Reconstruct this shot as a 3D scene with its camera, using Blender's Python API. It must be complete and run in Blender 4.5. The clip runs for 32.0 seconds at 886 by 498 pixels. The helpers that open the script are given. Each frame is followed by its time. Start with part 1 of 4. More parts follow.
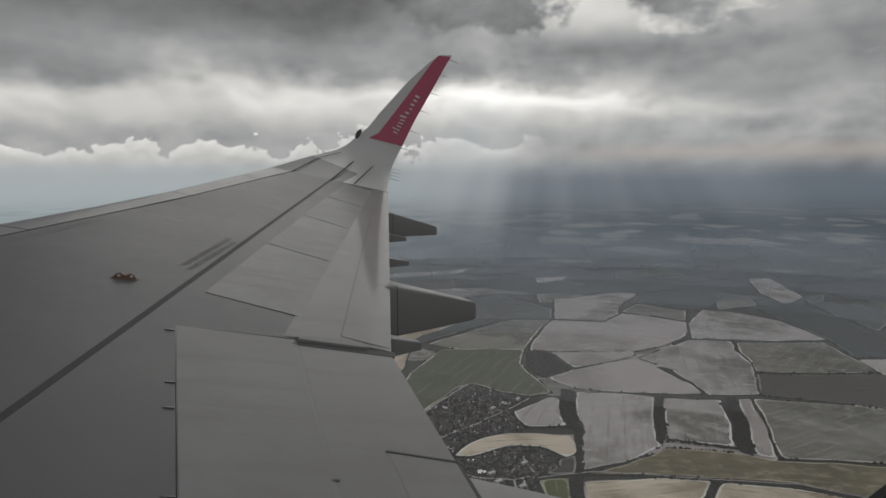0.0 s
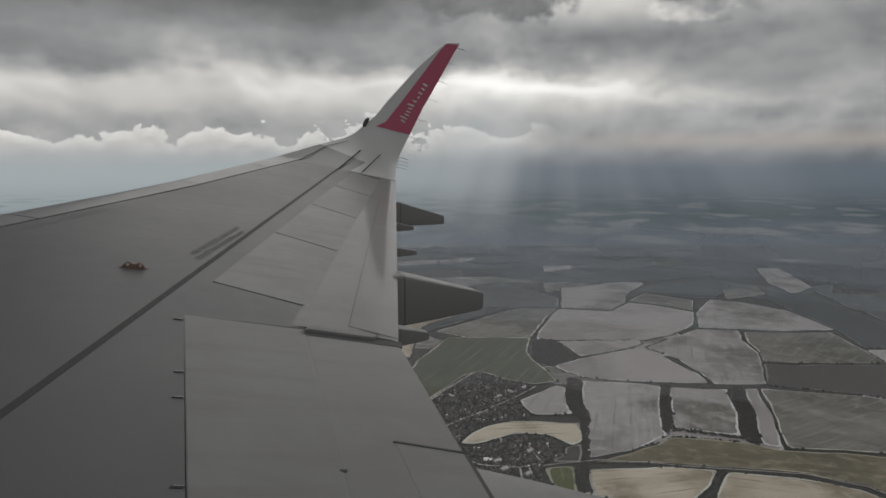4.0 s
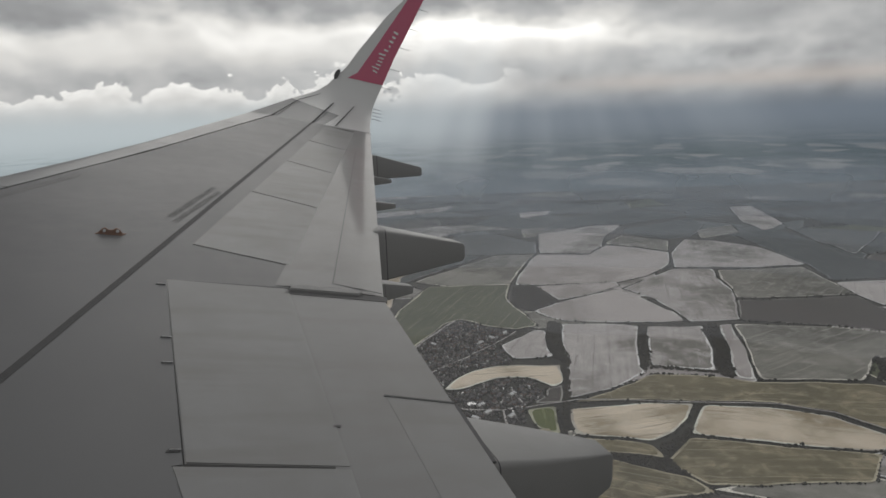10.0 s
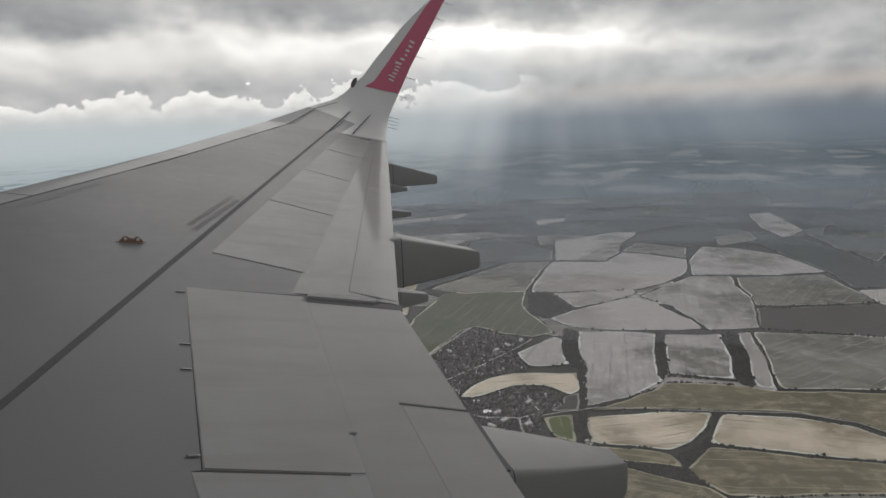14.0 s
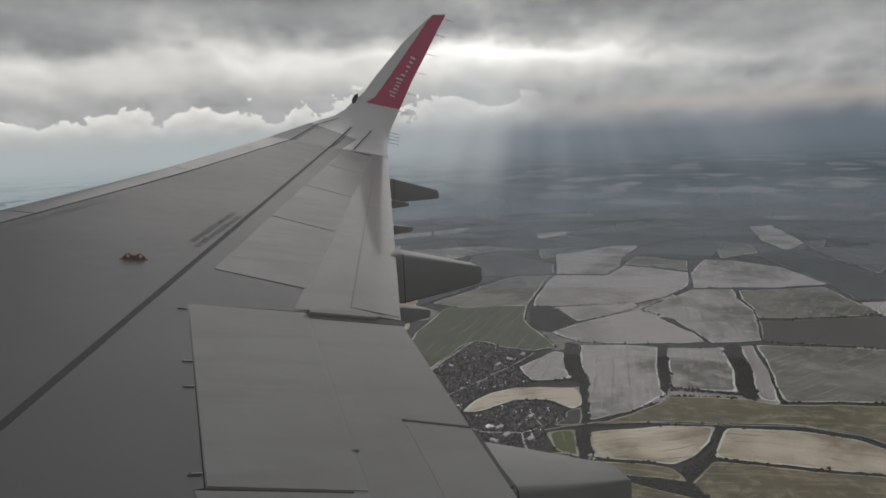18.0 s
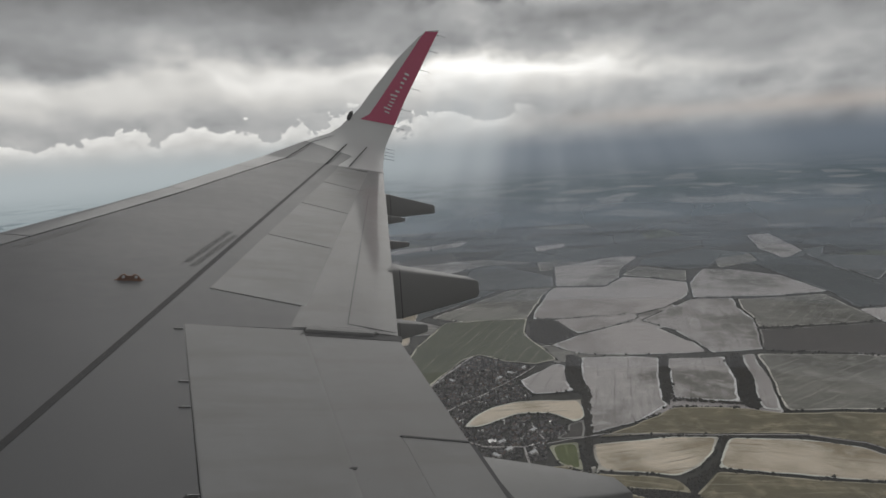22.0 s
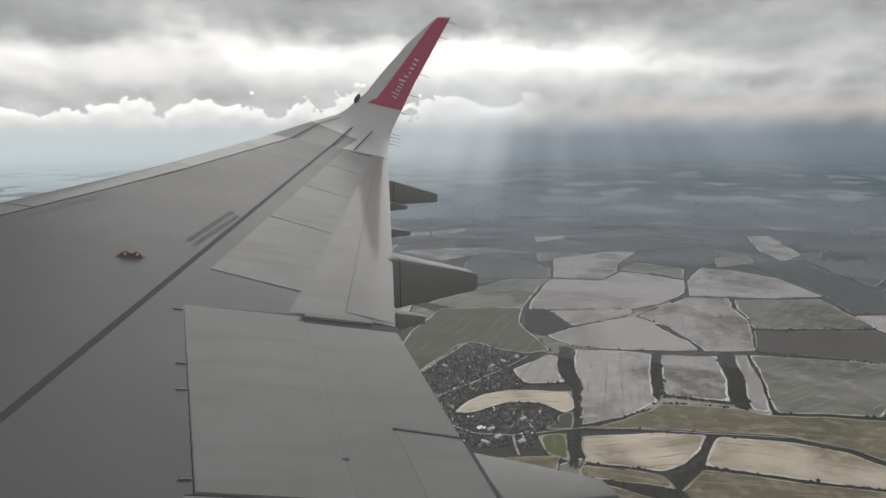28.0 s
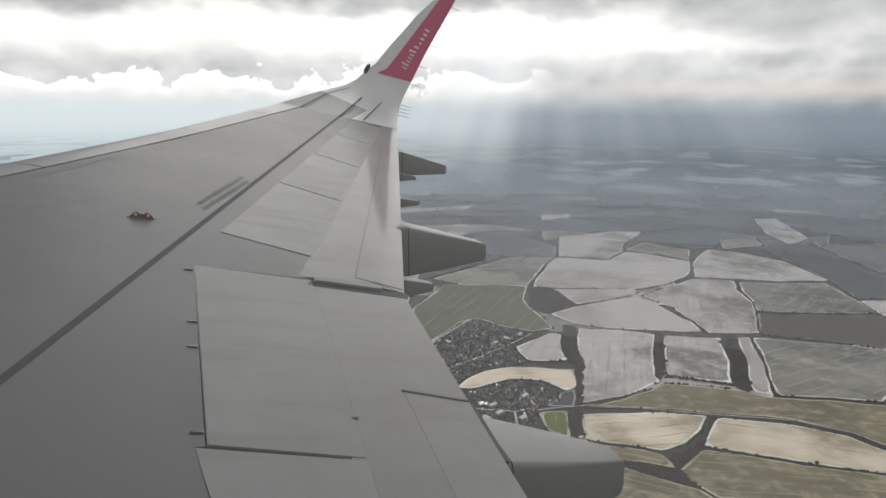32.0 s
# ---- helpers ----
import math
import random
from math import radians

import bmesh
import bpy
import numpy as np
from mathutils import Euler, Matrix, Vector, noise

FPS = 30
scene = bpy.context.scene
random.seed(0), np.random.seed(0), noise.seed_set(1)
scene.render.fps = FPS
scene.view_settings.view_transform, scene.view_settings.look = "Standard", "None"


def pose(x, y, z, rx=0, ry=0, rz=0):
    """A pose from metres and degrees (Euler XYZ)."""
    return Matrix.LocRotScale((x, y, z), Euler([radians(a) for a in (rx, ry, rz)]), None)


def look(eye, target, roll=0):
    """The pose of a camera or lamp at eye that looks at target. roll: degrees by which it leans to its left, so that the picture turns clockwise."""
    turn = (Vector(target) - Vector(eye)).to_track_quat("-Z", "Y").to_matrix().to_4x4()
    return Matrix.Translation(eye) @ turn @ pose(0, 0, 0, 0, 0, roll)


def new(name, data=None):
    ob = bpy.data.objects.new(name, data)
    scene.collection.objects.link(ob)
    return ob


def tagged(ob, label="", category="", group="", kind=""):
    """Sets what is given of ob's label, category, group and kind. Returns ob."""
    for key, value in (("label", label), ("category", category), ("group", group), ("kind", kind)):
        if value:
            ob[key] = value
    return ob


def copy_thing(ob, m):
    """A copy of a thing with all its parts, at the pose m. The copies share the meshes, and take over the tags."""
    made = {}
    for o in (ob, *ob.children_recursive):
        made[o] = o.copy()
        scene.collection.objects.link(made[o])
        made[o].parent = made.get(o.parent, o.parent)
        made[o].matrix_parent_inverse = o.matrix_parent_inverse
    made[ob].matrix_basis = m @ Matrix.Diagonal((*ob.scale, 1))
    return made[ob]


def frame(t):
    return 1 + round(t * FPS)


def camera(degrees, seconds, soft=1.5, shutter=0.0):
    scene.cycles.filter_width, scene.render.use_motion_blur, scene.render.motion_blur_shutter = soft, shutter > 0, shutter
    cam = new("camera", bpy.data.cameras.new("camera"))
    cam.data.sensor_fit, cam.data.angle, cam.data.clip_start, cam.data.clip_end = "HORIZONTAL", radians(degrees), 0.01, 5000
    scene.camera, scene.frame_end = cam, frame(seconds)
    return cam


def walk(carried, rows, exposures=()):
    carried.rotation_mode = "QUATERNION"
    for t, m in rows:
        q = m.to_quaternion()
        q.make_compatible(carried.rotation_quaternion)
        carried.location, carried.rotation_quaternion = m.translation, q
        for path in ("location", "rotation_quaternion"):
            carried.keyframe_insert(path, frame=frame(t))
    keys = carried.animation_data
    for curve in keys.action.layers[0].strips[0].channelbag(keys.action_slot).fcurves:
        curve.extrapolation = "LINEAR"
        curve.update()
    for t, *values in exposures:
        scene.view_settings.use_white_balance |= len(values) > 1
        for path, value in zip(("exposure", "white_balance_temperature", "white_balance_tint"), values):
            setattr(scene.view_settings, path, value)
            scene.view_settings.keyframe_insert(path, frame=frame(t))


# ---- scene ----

# x runs aft, y outboard over the right wing, z up; the eye sits at a cabin window.
cam = camera(66.0, 32.0, soft=1.6)
ROWS = [
    (0.0, 5.700, 1.722, -0.056, -20.72, -6.15, 0.23),
    (0.5, 5.716, 1.728, -0.054, -20.89, -5.50, 0.23),
    (1.0, 5.697, 1.698, -0.041, -21.29, -5.08, 0.53),
    (1.5, 5.687, 1.734, -0.058, -20.28, -5.25, 0.61),
    (2.0, 5.702, 1.701, -0.045, -20.40, -5.48, 1.01),
    (2.5, 5.698, 1.729, -0.070, -20.53, -6.45, 0.11),
    (3.0, 5.702, 1.704, -0.053, -20.29, -6.47, -0.30),
    (3.5, 5.706, 1.782, -0.094, -20.47, -5.91, 0.71),
    (4.0, 5.698, 1.733, -0.041, -20.11, -7.13, 0.08),
    (4.5, 5.697, 1.740, -0.049, -20.11, -7.68, 0.25),
    (6.5, 5.649, 1.690, 0.007, -23.00, -11.33, 0.77),
    (7.0, 5.643, 1.698, -0.011, -21.35, -11.73, 0.84),
    (7.5, 5.653, 1.693, 0.016, -22.18, -12.05, 1.30),
    (8.0, 5.652, 1.699, 0.016, -22.16, -10.22, 0.97),
    (8.5, 5.650, 1.716, -0.011, -22.01, -10.04, 0.87),
    (9.0, 5.650, 1.713, -0.021, -21.87, -9.59, 0.77),
    (9.5, 5.661, 1.739, -0.007, -21.83, -10.80, 1.41),
    (10.0, 5.669, 1.745, -0.014, -22.33, -11.37, 1.98),
    (10.5, 5.674, 1.757, -0.032, -22.28, -12.85, 1.81),
    (11.0, 5.664, 1.734, -0.017, -22.02, -12.27, 2.18),
    (11.5, 5.666, 1.739, -0.013, -21.23, -12.01, 2.71),
    (12.0, 5.666, 1.732, -0.027, -21.06, -11.90, 2.48),
    (12.5, 5.658, 1.740, -0.011, -21.27, -11.49, 1.77),
    (13.0, 5.673, 1.735, -0.015, -21.20, -11.22, 2.25),
    (13.5, 5.657, 1.731, -0.022, -21.22, -10.81, 2.00),
    (14.0, 5.664, 1.716, 0.003, -21.00, -10.74, 2.16),
    (14.5, 5.662, 1.719, 0.004, -20.85, -10.64, 1.91),
    (16.5, 5.662, 1.716, 0.009, -21.05, -9.88, 2.18),
    (17.0, 5.658, 1.724, -0.002, -20.96, -10.38, 2.07),
    (17.5, 5.653, 1.728, 0.020, -21.12, -9.66, 2.07),
    (18.0, 5.657, 1.709, 0.015, -20.95, -9.55, 2.44),
    (18.5, 5.654, 1.691, 0.007, -20.92, -9.38, 2.39),
    (19.0, 5.652, 1.684, 0.022, -20.82, -9.48, 2.61),
    (19.5, 5.663, 1.694, 0.008, -20.90, -10.16, 2.50),
    (20.0, 5.658, 1.700, 0.006, -20.82, -9.76, 2.43),
    (20.5, 5.675, 1.692, 0.015, -20.54, -9.34, 3.32),
    (21.0, 5.670, 1.690, 0.023, -20.99, -8.80, 3.33),
    (21.5, 5.671, 1.700, 0.019, -21.49, -8.56, 3.43),
    (22.0, 5.676, 1.702, 0.012, -21.27, -8.33, 3.58),
    (22.5, 5.676, 1.691, 0.021, -21.07, -9.14, 2.67),
    (23.0, 5.658, 1.702, 0.001, -20.75, -9.17, 2.00),
    (23.5, 5.665, 1.696, 0.008, -20.66, -10.14, 1.50),
    (24.0, 5.684, 1.709, 0.030, -21.93, -10.78, 0.47),
    (24.5, 5.675, 1.686, 0.021, -22.56, -11.07, 0.24),
    (25.0, 5.656, 1.707, 0.010, -22.30, -10.85, 0.22),
    (25.5, 5.662, 1.695, -0.002, -22.17, -10.40, 0.08),
    (26.0, 5.654, 1.700, 0.001, -21.84, -9.71, 0.47),
    (26.5, 5.650, 1.701, 0.001, -21.34, -9.61, 0.50),
    (28.5, 5.665, 1.705, 0.093, -20.82, -9.47, 0.57),
    (29.0, 5.658, 1.711, 0.048, -21.29, -8.22, 0.95),
    (29.5, 5.632, 1.712, 0.014, -20.71, -10.05, 0.83),
    (30.0, 5.648, 1.703, 0.023, -20.64, -8.90, 1.02),
    (30.5, 5.645, 1.716, -0.007, -20.68, -9.55, 0.66),
    (31.0, 5.633, 1.691, -0.021, -20.67, -9.86, 0.97),
    (31.5, 5.637, 1.712, -0.003, -20.54, -11.48, 0.65),
    (32.0, 5.628, 1.709, 0.008, -20.18, -11.54, -0.48),
]
EXPO = [(0.0, -0.40), (4.0, -0.46), (7.0, -0.13), (9.0, -0.14), (11.0, 0.02), (14.0, 0.0), (17.0, -0.24), (20.0, -0.30), (23.0, -0.21), (25.0, -0.10), (26.0, 0.03), (28.5, 0.22), (30.0, 0.36), (32.0, 0.54)]
walk(cam, [(t, pose(x, y, z, 90 + pitch, roll, yaw)) for t, x, y, z, yaw, pitch, roll in ROWS], EXPO)

ALT = 600.0   # height of the eye over the land
SUN_AZ, SUN_EL = 27.0, 24.0   # degrees from outboard towards aft, and up


# ---- node helpers ----
class Net:
    def __init__(self, tree):
        self.t = tree
        tree.nodes.clear()

    def node(self, kind, **kw):
        n = self.t.nodes.new(kind)
        for k, v in kw.items():
            if k == "operation":
                n.operation = v
        return n

    def plug(self, sock, v):
        if isinstance(v, bpy.types.NodeSocket):
            self.t.links.new(v, sock)
        else:
            sock.default_value = v

    def m(self, op, a, b=0.0, c=0.0, clamp=False):
        n = self.t.nodes.new("ShaderNodeMath")
        n.operation, n.use_clamp = op, clamp
        for s, v in zip(n.inputs, (a, b, c)):
            self.plug(s, v)
        return n.outputs[0]

    def dot(self, a, v):
        n = self.t.nodes.new("ShaderNodeVectorMath")
        n.operation = "DOT_PRODUCT"
        self.plug(n.inputs[0], a)
        n.inputs[1].default_value = v
        return n.outputs["Value"]

    def vec(self, x, y, z=0.0):
        n = self.t.nodes.new("ShaderNodeCombineXYZ")
        for s, v in zip(n.inputs, (x, y, z)):
            self.plug(s, v)
        return n.outputs[0]

    def ramp(self, x, lo, hi, a=0.0, b=1.0):
        n = self.t.nodes.new("ShaderNodeMapRange")
        n.interpolation_type = "SMOOTHSTEP"
        for s, v in zip(n.inputs[:5], (x, lo, hi, a, b)):
            self.plug(s, v)
        return n.outputs[0]

    def bump_at(self, x, mid, wide):
        d = self.m("DIVIDE", self.m("SUBTRACT", x, mid), wide)
        return self.m("EXPONENT", self.m("MULTIPLY", self.m("MULTIPLY", d, d), -1.0))

    def noise(self, v, scale, detail=4.0, rough=0.55, dist=0.0):
        n = self.t.nodes.new("ShaderNodeTexNoise")
        self.plug(n.inputs["Vector"], v)
        n.inputs["Scale"].default_value, n.inputs["Detail"].default_value = scale, detail
        n.inputs["Roughness"].default_value, n.inputs["Distortion"].default_value = rough, dist
        return n.outputs["Fac"]

    def mix(self, f, a, b, mode="MIX"):
        n = self.t.nodes.new("ShaderNodeMix")
        n.data_type, n.blend_type = "RGBA", mode
        for s, v in ((n.inputs[0], f), (n.inputs[6], a), (n.inputs[7], b)):
            self.plug(s, v if isinstance(v, (bpy.types.NodeSocket, float, int)) else (*v, 1.0))
        return n.outputs[2]


# ---- world: broken grey overcast, bright gaps round the hidden sun, shafts of light over hazy distance ----
world = bpy.data.worlds.new("overcast_sky")
scene.world = world
world.use_nodes = True
w = Net(world.node_tree)
d = w.node("ShaderNodeTexCoord").outputs["Generated"]
a = w.dot(d, (0.9285, -0.3714, 0))
b = w.dot(d, (0.3714, 0.9285, 0))
e = w.dot(d, (0, 0, 1))
den = w.m("ADD", w.m("MAXIMUM", e, 0.0), 0.26)
plane = w.vec(w.m("DIVIDE", a, den), w.m("DIVIDE", b, den), 0.0)
n_big = w.noise(plane, 1.7, 6, 0.5, 0.15)
n_deck = w.noise(w.vec(w.m("MULTIPLY", a, 3.0), w.m("MULTIPLY", e, 5.5), 0.3), 1.0, 7, 0.54)
n_mid = w.noise(w.vec(w.m("MULTIPLY", a, 7.0), w.m("MULTIPLY", e, 10.0), 1.7), 1.0, 9, 0.58)
n_above = w.noise(w.vec(w.m("MULTIPLY_ADD", a, 7.0, -0.05), w.m("MULTIPLY_ADD", e, 10.0, 0.20), 1.7), 1.0, 9, 0.58)
relief = w.m("SUBTRACT", n_mid, n_above)   # tops turned to the light
behind = w.ramp(a, 0.06, 0.32)
# heavy deck with a ragged underside, and the lit gap below it that closes towards the tail
under = w.m("MULTIPLY_ADD", w.m("SUBTRACT", n_deck, 0.5), 0.19, w.m("MULTIPLY_ADD", w.m("SUBTRACT", n_mid, 0.5), 0.10, e))
under = w.m("MULTIPLY_ADD", behind, 0.035, w.m("MULTIPLY_ADD", w.bump_at(a, 0.09, 0.15), -0.022, under))
deck = w.ramp(under, 0.112, 0.160)
deck_l = w.m("MULTIPLY_ADD", relief, 0.55, w.m("MULTIPLY_ADD", w.m("SUBTRACT", n_deck, 0.5), -0.36, w.m("MULTIPLY_ADD", w.ramp(n_mid, 0.45, 0.57), -0.075, 0.345)))
deck_l = w.m("MULTIPLY_ADD", w.ramp(n_big, 0.35, 0.68), 0.12, deck_l)
band_l = w.m("MULTIPLY_ADD", behind, w.ramp(e, 0.045, 0.105, -0.10, -0.38), w.ramp(e, 0.045, 0.105, 0.47, 0.84))
band_l = w.m("MULTIPLY_ADD", relief, 0.9, w.m("MULTIPLY_ADD", w.ramp(n_mid, 0.46, 0.60), -0.16, w.m("ADD", band_l, 0.06)))
lum = w.m("MULTIPLY_ADD", deck, w.m("SUBTRACT", deck_l, band_l), band_l)
lining = w.m("MULTIPLY", w.bump_at(under, 0.112, 0.016), w.bump_at(a, 0.10, 0.30))
lum = w.m("MULTIPLY_ADD", lining, 0.30, lum)
glow = w.m("MULTIPLY", w.bump_at(a, 0.10, 0.15), w.bump_at(under, 0.112, 0.046))
lum = w.m("MULTIPLY_ADD", glow, 0.46, lum)
rent = w.noise(w.vec(w.m("MULTIPLY", a, 6.0), w.m("MULTIPLY", e, 11.0), 4.9), 1.0, 8, 0.58)
rent = w.m("MULTIPLY", w.ramp(rent, 0.56, 0.66), w.m("MULTIPLY", w.ramp(e, 0.07, 0.12), w.ramp(a, 0.10, 0.24)))
lum = w.m("MULTIPLY_ADD", rent, 0.34, lum)
# higher up the deck is heavier ahead and broken open round the hidden sun
high = w.m("MULTIPLY", w.ramp(e, 0.165, 0.225), w.ramp(e, 0.48, 0.34))
lum = w.m("MULTIPLY", lum, w.m("SUBTRACT", 1.0, w.m("MULTIPLY", w.m("MULTIPLY", high, w.ramp(a, 0.04, -0.16)), 0.5)))
burst = w.m("MULTIPLY", w.m("MULTIPLY", high, w.bump_at(a, 0.17, 0.17)), w.ramp(n_mid, 0.56, 0.46))
lum = w.m("MULTIPLY_ADD", burst, 0.62, lum)
lum = w.m("MAXIMUM", lum, 0.10)
tint = w.mix(w.ramp(lum, 0.35, 0.8), (0.985, 1.0, 1.01), (1.0, 0.985, 0.945))
cloud = w.mix(1.0, tint, w.vec(lum, lum, lum), "MULTIPLY")
sky = w.node("ShaderNodeTexSky")
sky.sky_type, sky.sun_disc = "NISHITA", False
sky.sun_elevation, sky.sun_rotation = radians(SUN_EL), radians(SUN_AZ)
blue = w.mix(1.0, sky.outputs[0], (0.08, 0.08, 0.08), "MULTIPLY")
air = w.mix(w.m("MULTIPLY", w.ramp(n_big, 0.28, 0.36, 0.35, 0.0), w.ramp(e, 0.12, 0.22)), cloud, blue)
# a row of far cumulus heads low over the horizon
def heap(lift):
    """How thick the heaped cloud is, sampled a little higher up the sky by lift."""
    up = w.m("ADD", e, lift)
    blob = w.noise(w.vec(w.m("MULTIPLY", a, 26.0), w.m("MULTIPLY", up, 34.0), 5.3), 1.0, 8, 0.60)
    swell = w.noise(w.vec(w.m("MULTIPLY", a, 5.0), 0.0, 2.1), 1.0, 2, 0.5)
    rise = w.m("MULTIPLY_ADD", w.m("SUBTRACT", swell, 0.5), 0.075, 0.042)
    return w.m("MULTIPLY_ADD", w.m("SUBTRACT", rise, up), 7.5, blob)


thick = heap(0.0)
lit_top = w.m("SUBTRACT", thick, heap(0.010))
inside = w.m("MULTIPLY", w.ramp(thick, 0.485, 0.515), w.ramp(a, 0.15, 0.04))
white = w.m("MULTIPLY_ADD", lit_top, 0.9, w.ramp(thick, 0.85, 0.50, 0.55, 0.82))
air = w.mix(w.m("MULTIPLY", inside, w.ramp(e, -0.005, 0.035, 0.1, 0.95)), air, w.vec(white, w.m("MULTIPLY", white, 0.99), w.m("MULTIPLY", white, 0.955)))
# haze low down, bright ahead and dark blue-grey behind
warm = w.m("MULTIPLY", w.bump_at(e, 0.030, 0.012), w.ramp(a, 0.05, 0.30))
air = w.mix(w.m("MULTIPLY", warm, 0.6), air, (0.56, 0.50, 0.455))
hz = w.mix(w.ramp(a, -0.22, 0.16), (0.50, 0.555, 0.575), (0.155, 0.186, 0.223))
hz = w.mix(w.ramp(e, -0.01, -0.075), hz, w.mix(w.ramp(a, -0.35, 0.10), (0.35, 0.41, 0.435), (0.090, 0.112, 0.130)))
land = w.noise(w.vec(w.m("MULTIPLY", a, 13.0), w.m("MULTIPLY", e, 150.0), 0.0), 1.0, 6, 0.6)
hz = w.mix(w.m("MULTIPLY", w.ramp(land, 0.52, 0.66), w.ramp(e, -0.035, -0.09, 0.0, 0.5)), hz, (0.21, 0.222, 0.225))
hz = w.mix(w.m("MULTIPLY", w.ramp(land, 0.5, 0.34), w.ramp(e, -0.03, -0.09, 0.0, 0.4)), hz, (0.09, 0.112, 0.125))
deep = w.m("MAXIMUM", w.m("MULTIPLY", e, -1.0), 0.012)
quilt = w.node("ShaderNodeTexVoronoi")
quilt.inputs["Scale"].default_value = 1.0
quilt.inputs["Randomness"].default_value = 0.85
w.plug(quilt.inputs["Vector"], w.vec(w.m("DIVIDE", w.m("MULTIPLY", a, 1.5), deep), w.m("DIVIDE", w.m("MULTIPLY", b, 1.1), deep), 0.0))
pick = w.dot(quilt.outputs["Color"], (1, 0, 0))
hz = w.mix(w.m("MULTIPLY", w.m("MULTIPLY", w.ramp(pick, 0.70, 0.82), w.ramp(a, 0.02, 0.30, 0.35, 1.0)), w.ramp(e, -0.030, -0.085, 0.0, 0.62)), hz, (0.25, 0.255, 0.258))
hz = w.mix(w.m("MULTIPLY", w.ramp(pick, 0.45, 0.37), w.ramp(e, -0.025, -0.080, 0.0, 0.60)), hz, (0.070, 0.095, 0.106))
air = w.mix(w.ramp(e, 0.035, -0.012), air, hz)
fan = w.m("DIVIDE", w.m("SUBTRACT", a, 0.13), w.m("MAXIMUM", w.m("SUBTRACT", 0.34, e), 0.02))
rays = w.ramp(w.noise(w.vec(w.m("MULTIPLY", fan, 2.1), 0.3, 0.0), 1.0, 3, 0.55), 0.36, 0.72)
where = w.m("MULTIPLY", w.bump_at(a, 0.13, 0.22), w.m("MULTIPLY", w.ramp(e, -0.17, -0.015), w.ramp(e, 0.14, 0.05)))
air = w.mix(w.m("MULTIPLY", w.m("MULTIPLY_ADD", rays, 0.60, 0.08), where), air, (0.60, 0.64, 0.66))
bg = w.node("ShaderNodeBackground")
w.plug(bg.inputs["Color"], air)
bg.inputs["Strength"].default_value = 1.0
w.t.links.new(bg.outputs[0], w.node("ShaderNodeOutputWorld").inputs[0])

lamp = bpy.data.lights.new("sun", "SUN")
lamp.energy, lamp.angle, lamp.color = 0.85, radians(55), (1.0, 0.97, 0.92)
sun = new("sun", lamp)
az, el = radians(SUN_AZ), radians(SUN_EL)
sun.matrix_world = look((math.sin(az) * 90, math.cos(az) * 90, math.tan(el) * 90), (0, 0, 0))


# ---- materials ----
def material(name, base, rough=0.5, metal=0.0, big=None, fine=None, bump=0.0, bump_scale=40.0, streak=None, per_object=0.0, coat=0.0, island=0.0, gloss=0.5, polish=0.14):
    """base colour; big / fine = (scale, amount, other colour): two scales of variation; streak = (x scale, y scale, amount, colour)."""
    mat = bpy.data.materials.new(name)
    mat.use_nodes = True
    n = Net(mat.node_tree)
    pos = n.node("ShaderNodeTexCoord").outputs["Object"]
    col = n.mix(0.0, base, base)
    if per_object:
        r = n.node("ShaderNodeObjectInfo").outputs["Random"]
        k = n.m("MULTIPLY_ADD", r, 2 * per_object, 1 - per_object)
        col = n.mix(1.0, col, n.vec(k, k, k), "MULTIPLY")
    if island:
        r = n.node("ShaderNodeNewGeometry").outputs["Random Per Island"]
        k = n.m("MULTIPLY_ADD", r, 2 * island, 1 - island)
        col = n.mix(1.0, col, n.vec(k, k, k), "MULTIPLY")
    ro = rough
    for spec in (big, fine):
        if spec:
            f = n.noise(pos, spec[0], 6, 0.6)
            col = n.mix(n.ramp(f, 0.40, 0.68, 0.0, spec[1]), col, spec[2])
            ro = n.m("ADD", n.m("MULTIPLY", n.m("SUBTRACT", f, 0.5), 0.18), ro)
    if streak:
        sx, sy, amount, other = streak
        sep = n.node("ShaderNodeSeparateXYZ")
        n.plug(sep.inputs[0], pos)
        px, py = sep.outputs[0], sep.outputs[1]
        f = n.noise(n.vec(n.m("MULTIPLY", px, sx), n.m("MULTIPLY", py, sy), 0.0), 1.0, 5, 0.6)
        col = n.mix(n.ramp(f, 0.46, 0.66, 0.0, amount), col, other)
    sh = n.node("ShaderNodeBsdfPrincipled")
    n.plug(sh.inputs["Base Color"], col)
    n.plug(sh.inputs["Roughness"], ro)
    sh.inputs["Metallic"].default_value = metal
    sh.inputs["Specular IOR Level"].default_value = gloss
    sh.inputs["Coat Weight"].default_value = coat
    sh.inputs["Coat Roughness"].default_value = polish
    if bump:
        bp = n.node("ShaderNodeBump")
        bp.inputs["Strength"].default_value, bp.inputs["Distance"].default_value = 1.0, bump
        n.plug(bp.inputs["Height"], n.noise(pos, bump_scale, 3))
        n.t.links.new(bp.outputs[0], sh.inputs["Normal"])
    n.t.links.new(sh.outputs[0], n.node("ShaderNodeOutputMaterial").inputs[0])
    return mat


